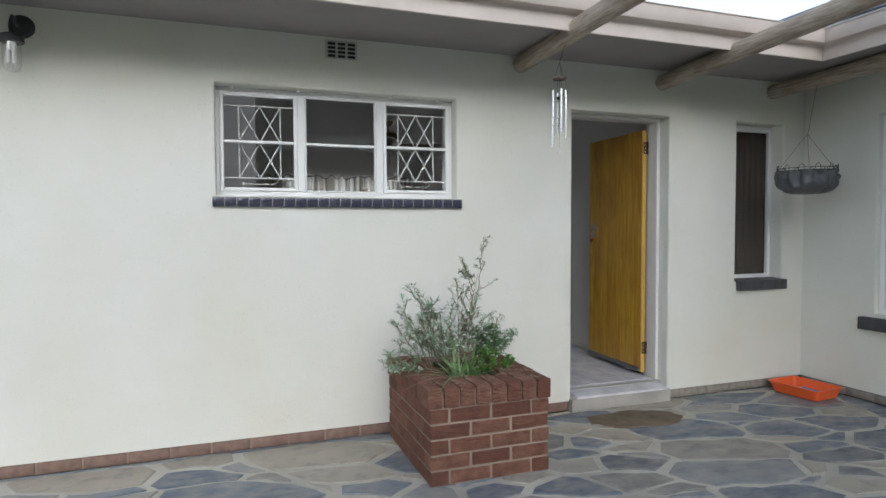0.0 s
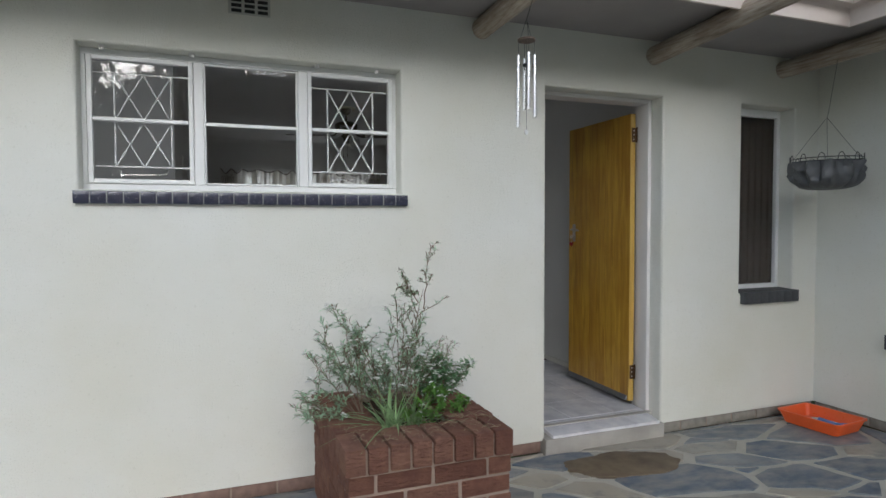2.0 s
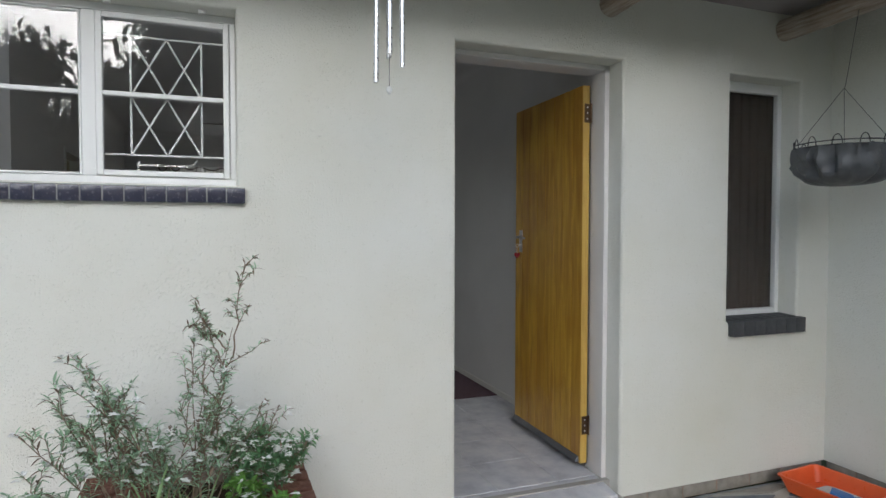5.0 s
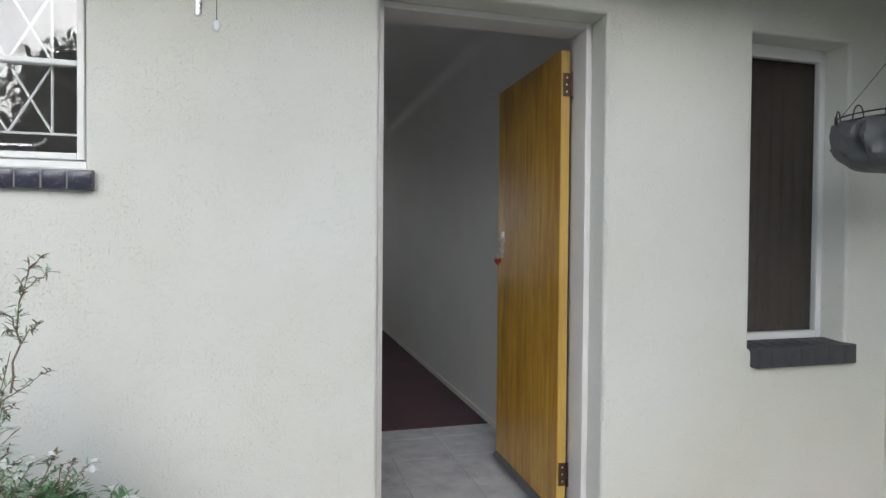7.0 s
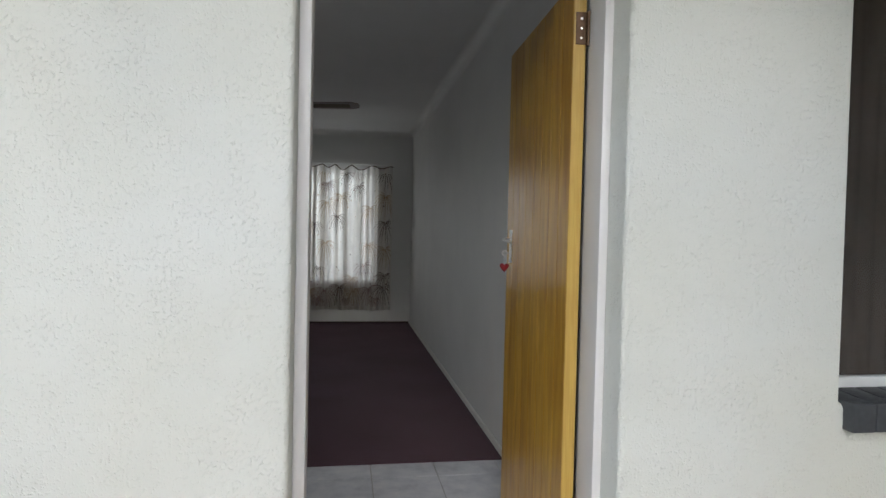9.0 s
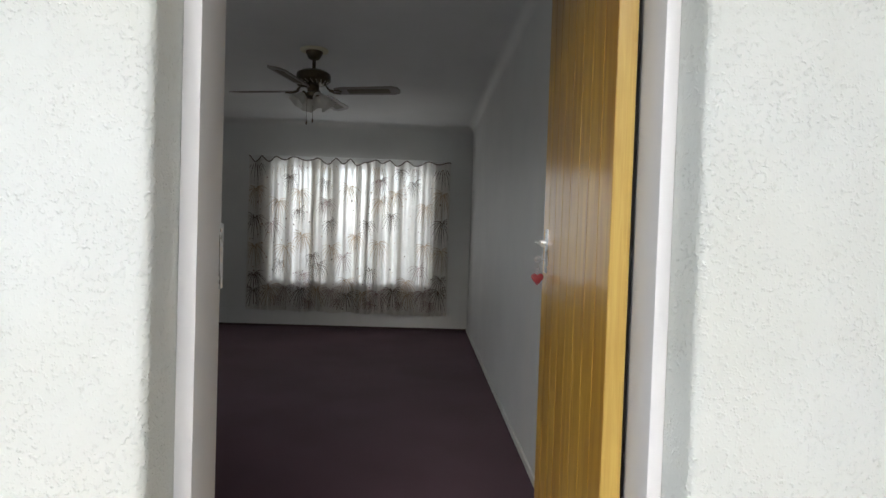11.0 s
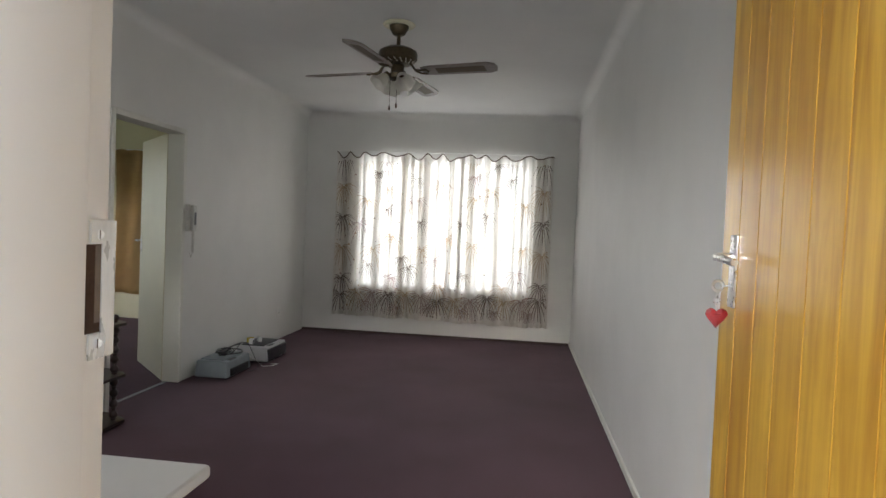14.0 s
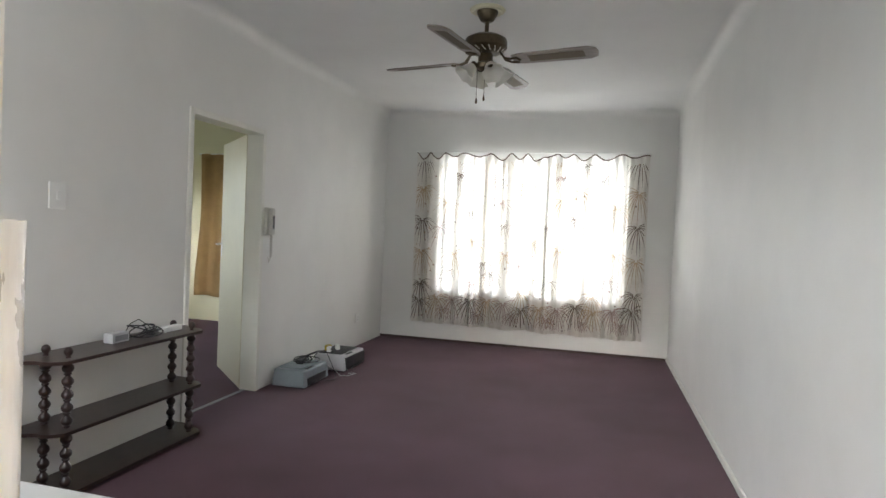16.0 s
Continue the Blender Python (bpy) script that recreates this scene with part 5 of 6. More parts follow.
lathe(bm, [(0.0, -0.15), (0.03, -0.155), (0.09, -0.165), (0.125, -0.185), (0.130, -0.20), (0.130, -0.235), (0.118, -0.25), (0.10, -0.262), (0.06, -0.27), (0.0, -0.272)], (0, 0, 0), 36)
motor = part("motor_housing", bm, BRASS_DARK, fan)
bm = BM()
for k in range(18):
    a = 2 * math.pi * k / 18
    r = 0.118
    tube(bm, ((r * math.cos(a), r * math.sin(a), -0.248), (0.085 * math.cos(a + 0.2), 0.085 * math.sin(a + 0.2), -0.266)), 0.005, 5)
part("vent_ring", bm, plain("cream_enamel", (0.62, 0.58, 0.48), 0.4), motor, "cream pierced ring")
BLADE_WOOD = wood("grey_brown_blade", (0.33, 0.29, 0.25), (0.20, 0.17, 0.15), 0.4, (2, 14, 14))
CANE = plain("woven_cane", (0.13, 0.10, 0.065), 0.6, 0, 0.3, 0.4, 180)
for k in range(4):
    a = 90 * k
    bm = BM()
    vs = []
    outline = [(0.18, 0.045), (0.24, 0.060), (0.635, 0.068), (0.68, 0.045), (0.69, 0.0), (0.68, -0.045), (0.635, -0.068), (0.24, -0.060), (0.18, -0.045)]
    low = [bm.verts.new((x, y, -0.004)) for x, y in outline]
    high = [bm.verts.new((x, y, 0.004)) for x, y in outline]
    bm.faces.new(low[::-1])
    bm.faces.new(high)
    for i in range(len(low)):
        bm.faces.new((low[i], low[(i + 1) % len(low)], high[(i + 1) % len(low)], high[i]))
    b = part("blade", bm, BLADE_WOOD, fan)
    b.matrix_local = pose(0, 0, -0.318, 0, 0, a) @ pose(0, 0, 0, -11, 0, 0)
    bm = BM()
    box(bm, 0.28, 0.61, -0.036, 0.036, -0.0062, -0.0042, 0.001)
    part("cane_panel", bm, CANE, b, "dark woven cane panel")
    bm = BM()
    tube(bm, ((0.09, 0.0, 0.055), (0.13, 0.012, 0.004), (0.17, 0.022, -0.008), (0.215, 0.030, -0.009)), 0.007, 8)
    tube(bm, ((0.09, 0.0, 0.055), (0.13, -0.012, 0.004), (0.17, -0.022, -0.008), (0.215, -0.030, -0.009)), 0.007, 8)
    tube(bm, ((0.205, -0.034, -0.008), (0.225, 0.0, -0.008), (0.205, 0.034, -0.008)), 0.006, 6)
    part("blade_arm", bm, BRASS_DARK, b)
bm = BM()
lathe(bm, [(0.0, -0.272), (0.045, -0.275), (0.045, -0.325), (0.06, -0.335), (0.055, -0.36), (0.025, -0.378), (0.0, -0.38)], (0, 0, 0), 22)
part("light_fitter", bm, BRASS_DARK, fan)


def frosted():
    k = Mat("frosted_glass", (0.85, 0.84, 0.80), 0.35)
    tr = k.t.nodes.new("ShaderNodeBsdfTranslucent")
    tr.inputs["Color"].default_value = (0.85, 0.84, 0.80, 1)
    mixer = k.t.nodes.new("ShaderNodeMixShader")
    mixer.inputs[0].default_value = 0.55
    k.link(k.p.outputs[0], mixer.inputs[1])
    k.link(tr.outputs[0], mixer.inputs[2])
    k.link(mixer.outputs[0], k.out.inputs["Surface"])
    return k.m


FROST = frosted()
for k in range(4):
    a = 90 * k + 45
    bm = BM()
    lathe(bm, [(0.020, 0.0), (0.030, -0.012), (0.040, -0.035), (0.046, -0.06), (0.062, -0.082), (0.068, -0.088), (0.064, -0.088), (0.043, -0.06), (0.036, -0.035), (0.018, -0.004)], (0, 0, 0), 30,
          lambda an, z: 0.10 * math.sin(6 * an) * max(0, (-z - 0.045) / 0.045))
    s = part("tulip_shade", bm, FROST, fan, "frosted glass tulip shade")
    s.matrix_local = pose(0, 0, -0.352, 0, 0, a) @ pose(0.075, 0, 0, 0, -42, 0) @ Matrix.Scale(1.03, 4)
    bm = BM()
    lathe(bm, [(0.0, 0.02), (0.022, 0.016), (0.024, 0.0), (0.018, -0.006), (0.0, -0.006)], (0, 0, 0), 14)
    part("shade_holder", bm, BRASS_DARK, s)
for x, y, d in ((-0.035, -0.035, 0.205), (0.012, -0.03, 0.19)):
    bm = BM()
    tube(bm, ((x, y, -0.37), (x, y, -0.37 - d + 0.03)), 0.0014, 5)
    lathe(bm, [(0.0, 0.0), (0.005, -0.006), (0.007, -0.024), (0.004, -0.034), (0.0, -0.036)], (x, y, -0.37 - d + 0.03), 10)
    part("pull_chain", bm, BRONZE, fan)

# ---- passage door and back room ----
bm = BM()
y0, y1, _, zt = PASSAGE
for xa, xb in ((ROOM_L - 0.13, ROOM_L + 0.012),):
    box(bm, xa, xb, y0 - 0.018, y0 + 0.022, 0.004, zt + 0.018, 0.004)
    box(bm, xa, xb, y1 - 0.022, y1 + 0.018, 0.004, zt + 0.018, 0.004)
    box(bm, xa, xb, y0 + 0.022, y1 - 0.022, zt - 0.022, zt + 0.018, 0.004)
fixed(part("passage_frame", bm, WHITE_DOOR), "cream-white painted steel passage door frame")
door2 = fixed(new("door_2"), "cream painted flush door standing open into the back room")
door2.matrix_world = pose(ROOM_L - 0.125, y1 - 0.028, 0.012, 0, 0, 136)
bm = BM()
box(bm, 0.004, 0.815, -0.036, 0.0, 0.0, zt - 0.03, 0.002)
part("door_leaf", bm, CREAM_DOOR, door2)
for s in (-1, 1):
    y = 0.002 if s > 0 else -0.038
    bm = BM()
    box(bm, 0.735, 0.775, min(y, y + s * 0.005), max(y, y + s * 0.005), 0.96, 1.12, 0.002)
    tube(bm, ((0.755, y, 1.07), (0.755, y + s * 0.045, 1.07), (0.74, y + s * 0.05, 1.07), (0.65, y + s * 0.05, 1.068)), 0.008, 8)
    part("door_handle", bm, STEEL, door2, "steel lever handle")
bm = BM()
box(bm, ROOM_L - 0.105, ROOM_L - 0.075, y0 + 0.022, y1 - 0.022, 0.003, 0.009, 0.002)
fixed(part("threshold_strip", bm, ALU), "pale metal carpet strip in the doorway")
bm = BM()
n = 60
cloth = []
for i in range(n + 1):
    f = i / n
    col = []
    for j in range(25):
        g = j / 24
        x = -4.66 + 0.62 * f + 0.035 * math.sin(g * 5.0) * (1 - f) * (0.3 + g)
        col.append(bm.verts.new((x, ROOM_END - 0.06 - 0.018 * math.sin(f * 16 + g), 2.12 - 1.80 * g + 0.01 * math.sin(f * 7))))
    cloth.append(col)
for a, b in zip(cloth, cloth[1:]):
    for j in range(24):
        bm.faces.new((a[j], a[j + 1], b[j + 1], b[j]))
bmesh.ops.solidify(bm, geom=bm.faces, thickness=0.003)
tan = part("hanging_cloth", bm, fabric("tan_cloth", (0.52, 0.36, 0.17), 0.15), smooth=180)
tagged(tan, "tan cloth hanging down the back room wall", "curtain")
rod = part("cloth_rod", (lambda b: (tube(b, ((-4.70, ROOM_END - 0.05, 2.125), (-3.98, ROOM_END - 0.05, 2.125)), 0.008, 8), b)[1])(BM()), WHITE_PLASTIC, tan)

# ---- wall fittings ----
phone = thing("intercom_phone", (ROOM_L, 4.205, 1.29), "cream intercom handset with coiled cord on the wall", "intercom")
bm = BM()
box(bm, 0.0, 0.035, -0.045, 0.045, -0.105, 0.105, 0.008, 2)
part("base", bm, plain("cream_plastic", (0.62, 0.60, 0.55), 0.4), phone)
bm = BM()
vs = box(bm, 0.036, 0.066, -0.026, 0.026, -0.10, 0.10, 0.010, 2)
for v in vs:
    if abs(v.co.z) < 0.06 and v.co.x < 0.045:
        v.co.x += 0.008
part("handset", bm, plain("grey_cream_plastic", (0.50, 0.49, 0.46), 0.4), phone)
bm = BM()
box(bm, 0.066, 0.0675, -0.013, 0.013, -0.055, 0.045, 0.0005)
part("grip_strip", bm, BLACK, phone, "dark handset strip")
bm = BM()
turns = 16
tube(bm, [(0.05 + 0.009 * math.cos(2 * math.pi * k / 8), 0.009 * math.sin(2 * math.pi * k / 8), -0.10 - 0.17 * k / (8 * turns)) for k in range(8 * turns + 1)], 0.0032, 5)
tube(bm, [(0.05, 0, -0.27), (0.045, -0.010, -0.30), (0.035, -0.004, -0.312), (0.03, 0.010, -0.30), (0.02, 0.006, -0.27)], 0.0026, 5)
part("coiled_cord", bm, plain("cord_plastic", (0.52, 0.50, 0.46), 0.5), phone)

switch = thing("light_switch", (ROOM_L, 2.36, 1.36), "white plastic light switch plate on the wall", "light switch")
bm = BM()
box(bm, 0.0, 0.009, -0.045, 0.045, -0.062, 0.062, 0.003, 2)
part("plate", bm, WHITE_PLASTIC, switch)
bm = BM()
vs = box(bm, 0.009, 0.014, -0.010, 0.010, -0.02, 0.02, 0.002)
part("rocker", bm, WHITE_PLASTIC, switch)
socket = thing("wall_socket", (ROOM_L, 6.09, 0.31), "white three-pin wall socket near the corner", "socket")
bm = BM()
box(bm, 0.0, 0.010, -0.05, 0.05, -0.05, 0.05, 0.003, 2)
part("plate", bm, WHITE_PLASTIC, socket)
# raised black discs paint the dark of the pin holes
for dy, dz in ((0, 0.012), (-0.014, -0.012), (0.014, -0.012)):
    bm = BM()
    vs = lathe(bm, [(0.0, 0.0007), (0.0045, 0.0007), (0.0045, 0.0)], (0, 0, 0), 10)
    turned(bm, vs, Matrix.Translation((0.010, dy, dz)) @ Euler((0, radians(90), 0)).to_matrix().to_4x4())
    part("pin_hole", bm, BLACK, socket)

# trim along the right wall
bm = BM()
box(bm, ROOM_R - 0.014, ROOM_R, 1.06, ROOM_END, 0.0, 0.045, 0.004)
fixed(part("baseboard", bm, WHITE_DOOR), "low white painted skirting strip")
bm = BM()
box(bm, ROOM_L, ROOM_R - 0.015, ROOM_END - 0.012, ROOM_END, 0.0, 0.03, 0.004)
fixed(part("baseboard_far", bm, plain("dark_skirting", (0.06, 0.035, 0.03), 0.6)), "low dark carpet edging strip")

# ---- counter by the window ----
counter = thing("counter", (-0.33, 1.175, 0.0), "low white laminate-topped counter below the front window", "counter")
bm = BM()
box(bm, -2.41, 0.0, -0.88, 0.0, 0.615, 0.652, 0.014, 3)
part("worktop", bm, COUNTER_TOP, counter)
bm = BM()
box(bm, -2.41, -0.075, -0.88, -0.07, 0.06, 0.614, 0.004)
part("body", bm, painted("cream_cabinet", (0.70, 0.66, 0.55), 0.45, 50, 0.05), counter)
bm = BM()
box(bm, -2.39, -0.12, -0.86, -0.11, 0.0, 0.06)
part("plinth", bm, BLACK, counter)

# ---- shelf ----
shelf = thing("bobbin_shelf", (-2.06, 2.66, 0.0), "dark stained three-tier shelf with bobbin-turned posts", "shelf")
for z in (0.032, 0.312, 0.627):
    bm = BM()
    half, x0, x1 = 0.565, -0.115, 0.135
    pts = [(x0, -half), (x0, half)]
    for k in range(9):
        f = k / 8
        pts.append((x0 + 0.07 + (x1 - x0 - 0.07) * f, half - 0.10 * f - 0.035 * math.sin(f * math.pi * 2) * 0.5))
    for k in range(9):
        f = 1 - k / 8
        pts.append((x0 + 0.07 + (x1 - x0 - 0.07) * f, -half + 0.10 * f + 0.035 * math.sin(f * math.pi * 2) * 0.5))
    low = [bm.verts.new((x, y, z - 0.008)) for x, y in pts]
    high = [bm.verts.new((x, y, z + 0.008)) for x, y in pts]
    bm.faces.new(low)
    bm.faces.new(high[::-1])
    for i in range(len(low)):
        bm.faces.new((low[i], high[i], high[(i + 1) % len(low)], low[(i + 1) % len(low)]))
    bmesh.ops.recalc_face_normals(bm, faces=bm.faces)
    part("tier", bm, DARK_WOOD, shelf)


def bobbin(z0, z1, beads):
    prof = []
    h = (z1 - z0) / beads
    for k in range(beads):
        for f, r in ((0.0, 0.0115), (0.05, 0.016), (0.10, 0.0165), (0.15, 0.0125), (0.24, 0.018), (0.34, 0.0225), (0.45, 0.0248), (0.55, 0.0248), (0.66, 0.0225), (0.76, 0.018), (0.86, 0.0128), (0.93, 0.0115)):
            prof.append((r, z0 + h * (k + f)))
    prof.append((0.011, z1))
    return prof


post_mesh = None
for x, y in ((-0.045, -0.405), (0.08, -0.405), (-0.045, 0.44), (0.08, 0.44)):
    if post_mesh is None:
        bm = BM()
        prof = [(0.014, 0.0), (0.018, 0.006), (0.018, 0.026)] + bobbin(0.041, 0.303, 4) + bobbin(0.321, 0.618, 5) + [(0.012, 0.636), (0.008, 0.643), (0.015, 0.650), (0.019, 0.660), (0.019, 0.668), (0.014, 0.678), (0.007, 0.683), (0.0, 0.684)]
        lathe(bm, prof, (0, 0, 0), 16)
        p = part("post", bm, DARK_WOOD, shelf, smooth=75)
        p.matrix_local = pose(x, y, 0.0)
        post_mesh = p.data
    else:
        share("post", post_mesh, shelf, pose(x, y, 0.0, 0, 0, 40))

SILVER = plain("silver_plastic", (0.45, 0.45, 0.46), 0.35, 0.2, 0.5, 0.08, 30)
TOPZ = 0.635
box1 = thing("power_adaptor", (-2.07, 2.63, TOPZ + 0.001), "silver grey power adaptor box on the shelf", "adaptor")
bm = BM()
box(bm, -0.03, 0.03, -0.055, 0.055, 0.0, 0.05, 0.006, 2)
part("case", bm, SILVER, box1)
bm = BM()
box(bm, 0.030, 0.0315, -0.04, 0.045, 0.01, 0.038, 0.0004)
part("label_plate", bm, plain("label_grey", (0.2, 0.2, 0.21), 0.5), box1)
box2 = thing("plug_block", (-2.06, 3.02, TOPZ + 0.001), "pale plastic plug block on the shelf", "adaptor")
bm = BM()
box(bm, -0.025, 0.025, -0.07, 0.07, 0.0, 0.03, 0.006, 2)
part("case", bm, WHITE_PLASTIC, box2)


def cable_heap(name, place, seed, spread, lift, turns, label, radius=0.003):
    rng = random.Random(seed)
    bm = BM()
    pts = []
    for k in range(turns * 14):
        a = k * 2 * math.pi / 14
        r = spread * (0.55 + 0.35 * math.sin(k * 0.21 + seed)) * rng.uniform(0.93, 1.07)
        pts.append((r * 0.45 * math.cos(a), r * math.sin(a) + 0.02 * math.sin(k * 0.13), radius + lift * (0.5 + 0.5 * math.sin(k * 0.37 + seed)) * (0.3 + 0.7 * k / (turns * 14))))
    tube(bm, pts, radius, 5)
    c = part(name, bm, BLACK)
    c.matrix_world = pose(*place)
    return tagged(c, label, "cable")


cable_heap("cable_coil", (-2.06, 2.83, TOPZ + 0.001), 3, 0.13, 0.075, 6, "tangled black cables lying on the shelf", 0.0034)
bm = BM()
tube(bm, [(-2.06, 2.68, TOPZ + 0.05), (-2.06, 2.71, TOPZ + 0.085), (-2.06, 2.77, TOPZ + 0.10), (-2.05, 2.83, TOPZ + 0.06), (-2.05, 2.88, TOPZ + 0.004)], 0.0025, 5)
tagged(part("loose_cable", bm, BLACK), "thin black cable looping from the adaptor", "cable")

# ---- printers on the floor ----
def printer(place, w, d, h, body_mat, dark_mat, label, tray_open):
    p = thing("printer", place, label, "printer", "printers on the floor")
    bm = BM()
    vs = box(bm, -w / 2, w / 2, -d / 2, d / 2, 0.012, h, 0.018, 3)
    for v in vs:
        if v.co.z > h * 0.6:
            v.co.x *= 0.93
            v.co.y *= 0.95
    part("case", bm, body_mat, p)
    bm = BM()
    reach, rise = (0.455, 0.86) if tray_open else (0.36, 0.55)
    box(bm, w / 2 - 0.035, w / 2 + 0.004, -d * reach, d * reach, 0.02, h * rise, 0.006, 2)
    part("paper_slot", bm, BLACK, p, "dark paper outlet")
    bm = BM()
    box(bm, -w * 0.40, w * 0.30, -d * 0.38, d * 0.38, h - 0.001, h + 0.010, 0.006, 2)
    part("lid", bm, dark_mat if tray_open else body_mat, p)
    for x in (-w * 0.38, w * 0.38):
        for y in (-d * 0.38, d * 0.38):
            bm = BM()
            lathe(bm, [(0.012, 0.0), (0.012, 0.013)], (x, y, 0), 10)
            part("foot", bm, BLACK, p)
    bm = BM()
    box(bm, w * 0.34, w * 0.44, -d * 0.30, -d * 0.05, h - 0.004, h + 0.003, 0.001)
    part("button_panel", bm, BLACK, p)
    return p


GREY_BLUE = plain("blue_grey_plastic", (0.21, 0.24, 0.265), 0.4, 0, 0.5, 0.1, 20)
printer((-1.99, 4.50, 0.004), 0.28, 0.44, 0.145, GREY_BLUE, BLACK, "blue-grey inkjet printer on the carpet under cables", False)
printer((-1.95, 5.16, 0.004), 0.31, 0.46, 0.145, SILVER, BLACK, "silver and black inkjet printer on the carpet", True)
charger = thing("power_brick", (-2.0, 4.52, 0.161), "black power brick lying on the printer", "adaptor", turn=15)
bm = BM()
box(bm, -0.03, 0.03, -0.075, 0.075, 0.0, 0.034, 0.006, 2)
part("case", bm, BLACK, charger)
cable_heap("cable_coil", (-1.97, 4.53, 0.162), 5, 0.22, 0.10, 4, "loose black cable coiled over the printer", 0.0045)
bm = BM()
tube(bm, [(-1.94, 4.55, 0.165), (-1.92, 4.66, 0.24), (-1.90, 4.76, 0.22), (-1.86, 4.80, 0.10), (-1.80, 4.76, 0.008), (-1.78, 4.68, 0.008), (-1.83, 4.60, 0.008)], 0.003, 5)
tagged(part("loose_cable", bm, BLACK), "black cable looping from printer to carpet", "cable")
bm = BM()
tube(bm, [(-1.86, 4.70, 0.12), (-1.82, 4.78, 0.06), (-1.79, 4.82, 0.008), (-1.72, 4.86, 0.008), (-1.70, 4.95, 0.008), (-1.76, 4.93, 0.008)], 0.0018, 5)
tagged(part("loose_cable", bm, WHITE_PLASTIC), "white cable trailing on the carpet", "cable")
for (x, y, a), m, text in (((-1.99, 5.02, 10), WHITE_PLASTIC, "white ink cartridge on the printer"), ((-1.97, 5.15, 35), WHITE_PLASTIC, "white ink cartridge on the printer"), ((-2.03, 5.08, -15), plain("yellow_plastic", (0.6, 0.45, 0.04), 0.4), "yellow ink cartridge on the printer")):
    c = thing("ink_cartridge", (x, y, 0.160), text, "cartridge", "cartridges on the printer", a)
    bm = BM()
    box(bm, -0.018, 0.018, -0.03, 0.03, 0, 0.045, 0.003)
    part("case", bm, m, c)
    bm = BM()
    box(bm, 0.018, 0.019, -0.02, 0.02, 0.008, 0.034)
    part("label_strip", bm, plain("label_dark", (0.08, 0.08, 0.09), 0.5), c)
# ---- trees seen by reflection and through the far window ----
FOLIAGE = leaf_material("tree_leaf", (0.045, 0.075, 0.030))
BARK = plain("tree_bark", (0.09, 0.07, 0.05), 0.9, 0, 0.2, 0.4, 14)


def tree(place, height, spread, seed, label, leaves=2600, size=0.17):
    rng = random.Random(seed)
    root = thing("tree", place, label, "tree", "trees around the house")
    bm = BM()
    trunk = [Vector((0.1 * math.sin(k), 0.08 * math.cos(k * 1.3), height * 0.8 * k / 8)) for k in range(9)]
    tube(bm, trunk, 0.17, 9, 0.04)
    clumps = [Vector((0, 0, height * 0.9))]
    for k in range(16):
        i = rng.randrange(2, 8)
        a = rng.uniform(0, 2 * math.pi)
        reach = spread * rng.uniform(0.5, 1.0) * (1.15 - i / 9)
        tip = trunk[i] + Vector((math.cos(a) * reach, math.sin(a) * reach, height * rng.uniform(0.08, 0.25)))
        tube(bm, [trunk[i], trunk[i].lerp(tip, 0.5) + Vector((0, 0, 0.15)), tip], 0.05, 6, 0.012)
        clumps += [tip, trunk[i].lerp(tip, 0.65)]
    part("trunk", bm, BARK, root)
    bm = BM()
    for k in range(leaves):
        c = clumps[rng.randrange(len(clumps))]
        r = spread * 0.36
        d = Vector((rng.gauss(0, 1), rng.gauss(0, 1), rng.gauss(0, 0.8)))
        p = c + d.normalized() * r * rng.random() ** 0.5
        w = Vector((rng.uniform(-1, 1), rng.uniform(-1, 1), rng.uniform(-1, 0.4))).normalized()
        blade(bm, p, w, Vector((0, 0, 1)), size * rng.uniform(0.6, 1.5), size * rng.uniform(0.3, 0.6), 0.2)
    part("crown", bm, FOLIAGE, root, smooth=0)
    return root


first = tree((-6.0, -17.0, GROUND - 0.02), 6.6, 2.6, 1, "tall dark green garden tree behind the yard", 8500, 0.25)
for x, y, a, z in ((-14.0, -15.5, 45, 1.25), (-12.4, -19, 100, 1.4), (-1.6, -17.2, 80, 1.25), (2.4, -16.6, 200, 1.05), (-10.5, -16.5, 150, 1.25), (-3.8, -18.6, 30, 1.4), (0.4, -19, 300, 1.05), (5.8, -18, 120, 1.05), (-8.4, -19, 260, 1.1)):
    t = copy_thing(first, pose(x, y, GROUND - 0.02, 0, 0, a))
    # those right of x = -3 stand taller, to block reflected sky in the panes
    t.scale = (1.3, 1.3, z * (0.98 if x > -3 else 0.66))
hedge = tree((-3.4, 13.5, GROUND - 0.02), 4.2, 2.0, 2, "green garden tree outside the far window", 1800, 0.15)
copy_thing(hedge, pose(0.6, 14.5, GROUND - 0.02, 0, 0, 70))
copy_thing(hedge, pose(4.0, 13.5, GROUND - 0.02, 0, 0, 190))

# ---- pieces of floors, plinths, paving and roof ----
TS = 0.345
for i in range(-9, 4):
    for j in range(5):
        x, y = 0.462 + TS * i, 0.15 + TS * (j + 0.5)
        xa, xb = max(x - TS / 2, -2.748), min(x + TS / 2, ROOM_R)
        ya, yb = y - TS / 2, min(y + TS / 2, 1.719)
        inside_door = 0.036 < x < 0.84
        if j == 0 and not inside_door:
            ya = INNER + 0.014
        if xb - xa < 0.02:
            continue
        if j == 0 and inside_door:
            xa, xb = max(xa, 0.036), min(xb, DOOR[1] - 0.036)
        bm2 = BM()
        box(bm2, xa + 0.002, xb - 0.002, ya + 0.002, yb - 0.002, -0.006, 0.0, 0.0015)
        part("floor_tile", bm2, TILE, floor_tiled, smooth=0)
bm = BM()
box(bm, 0.036, DOOR[1] - 0.036, -0.040, 0.148, -0.060, -0.002, 0.006, 2)
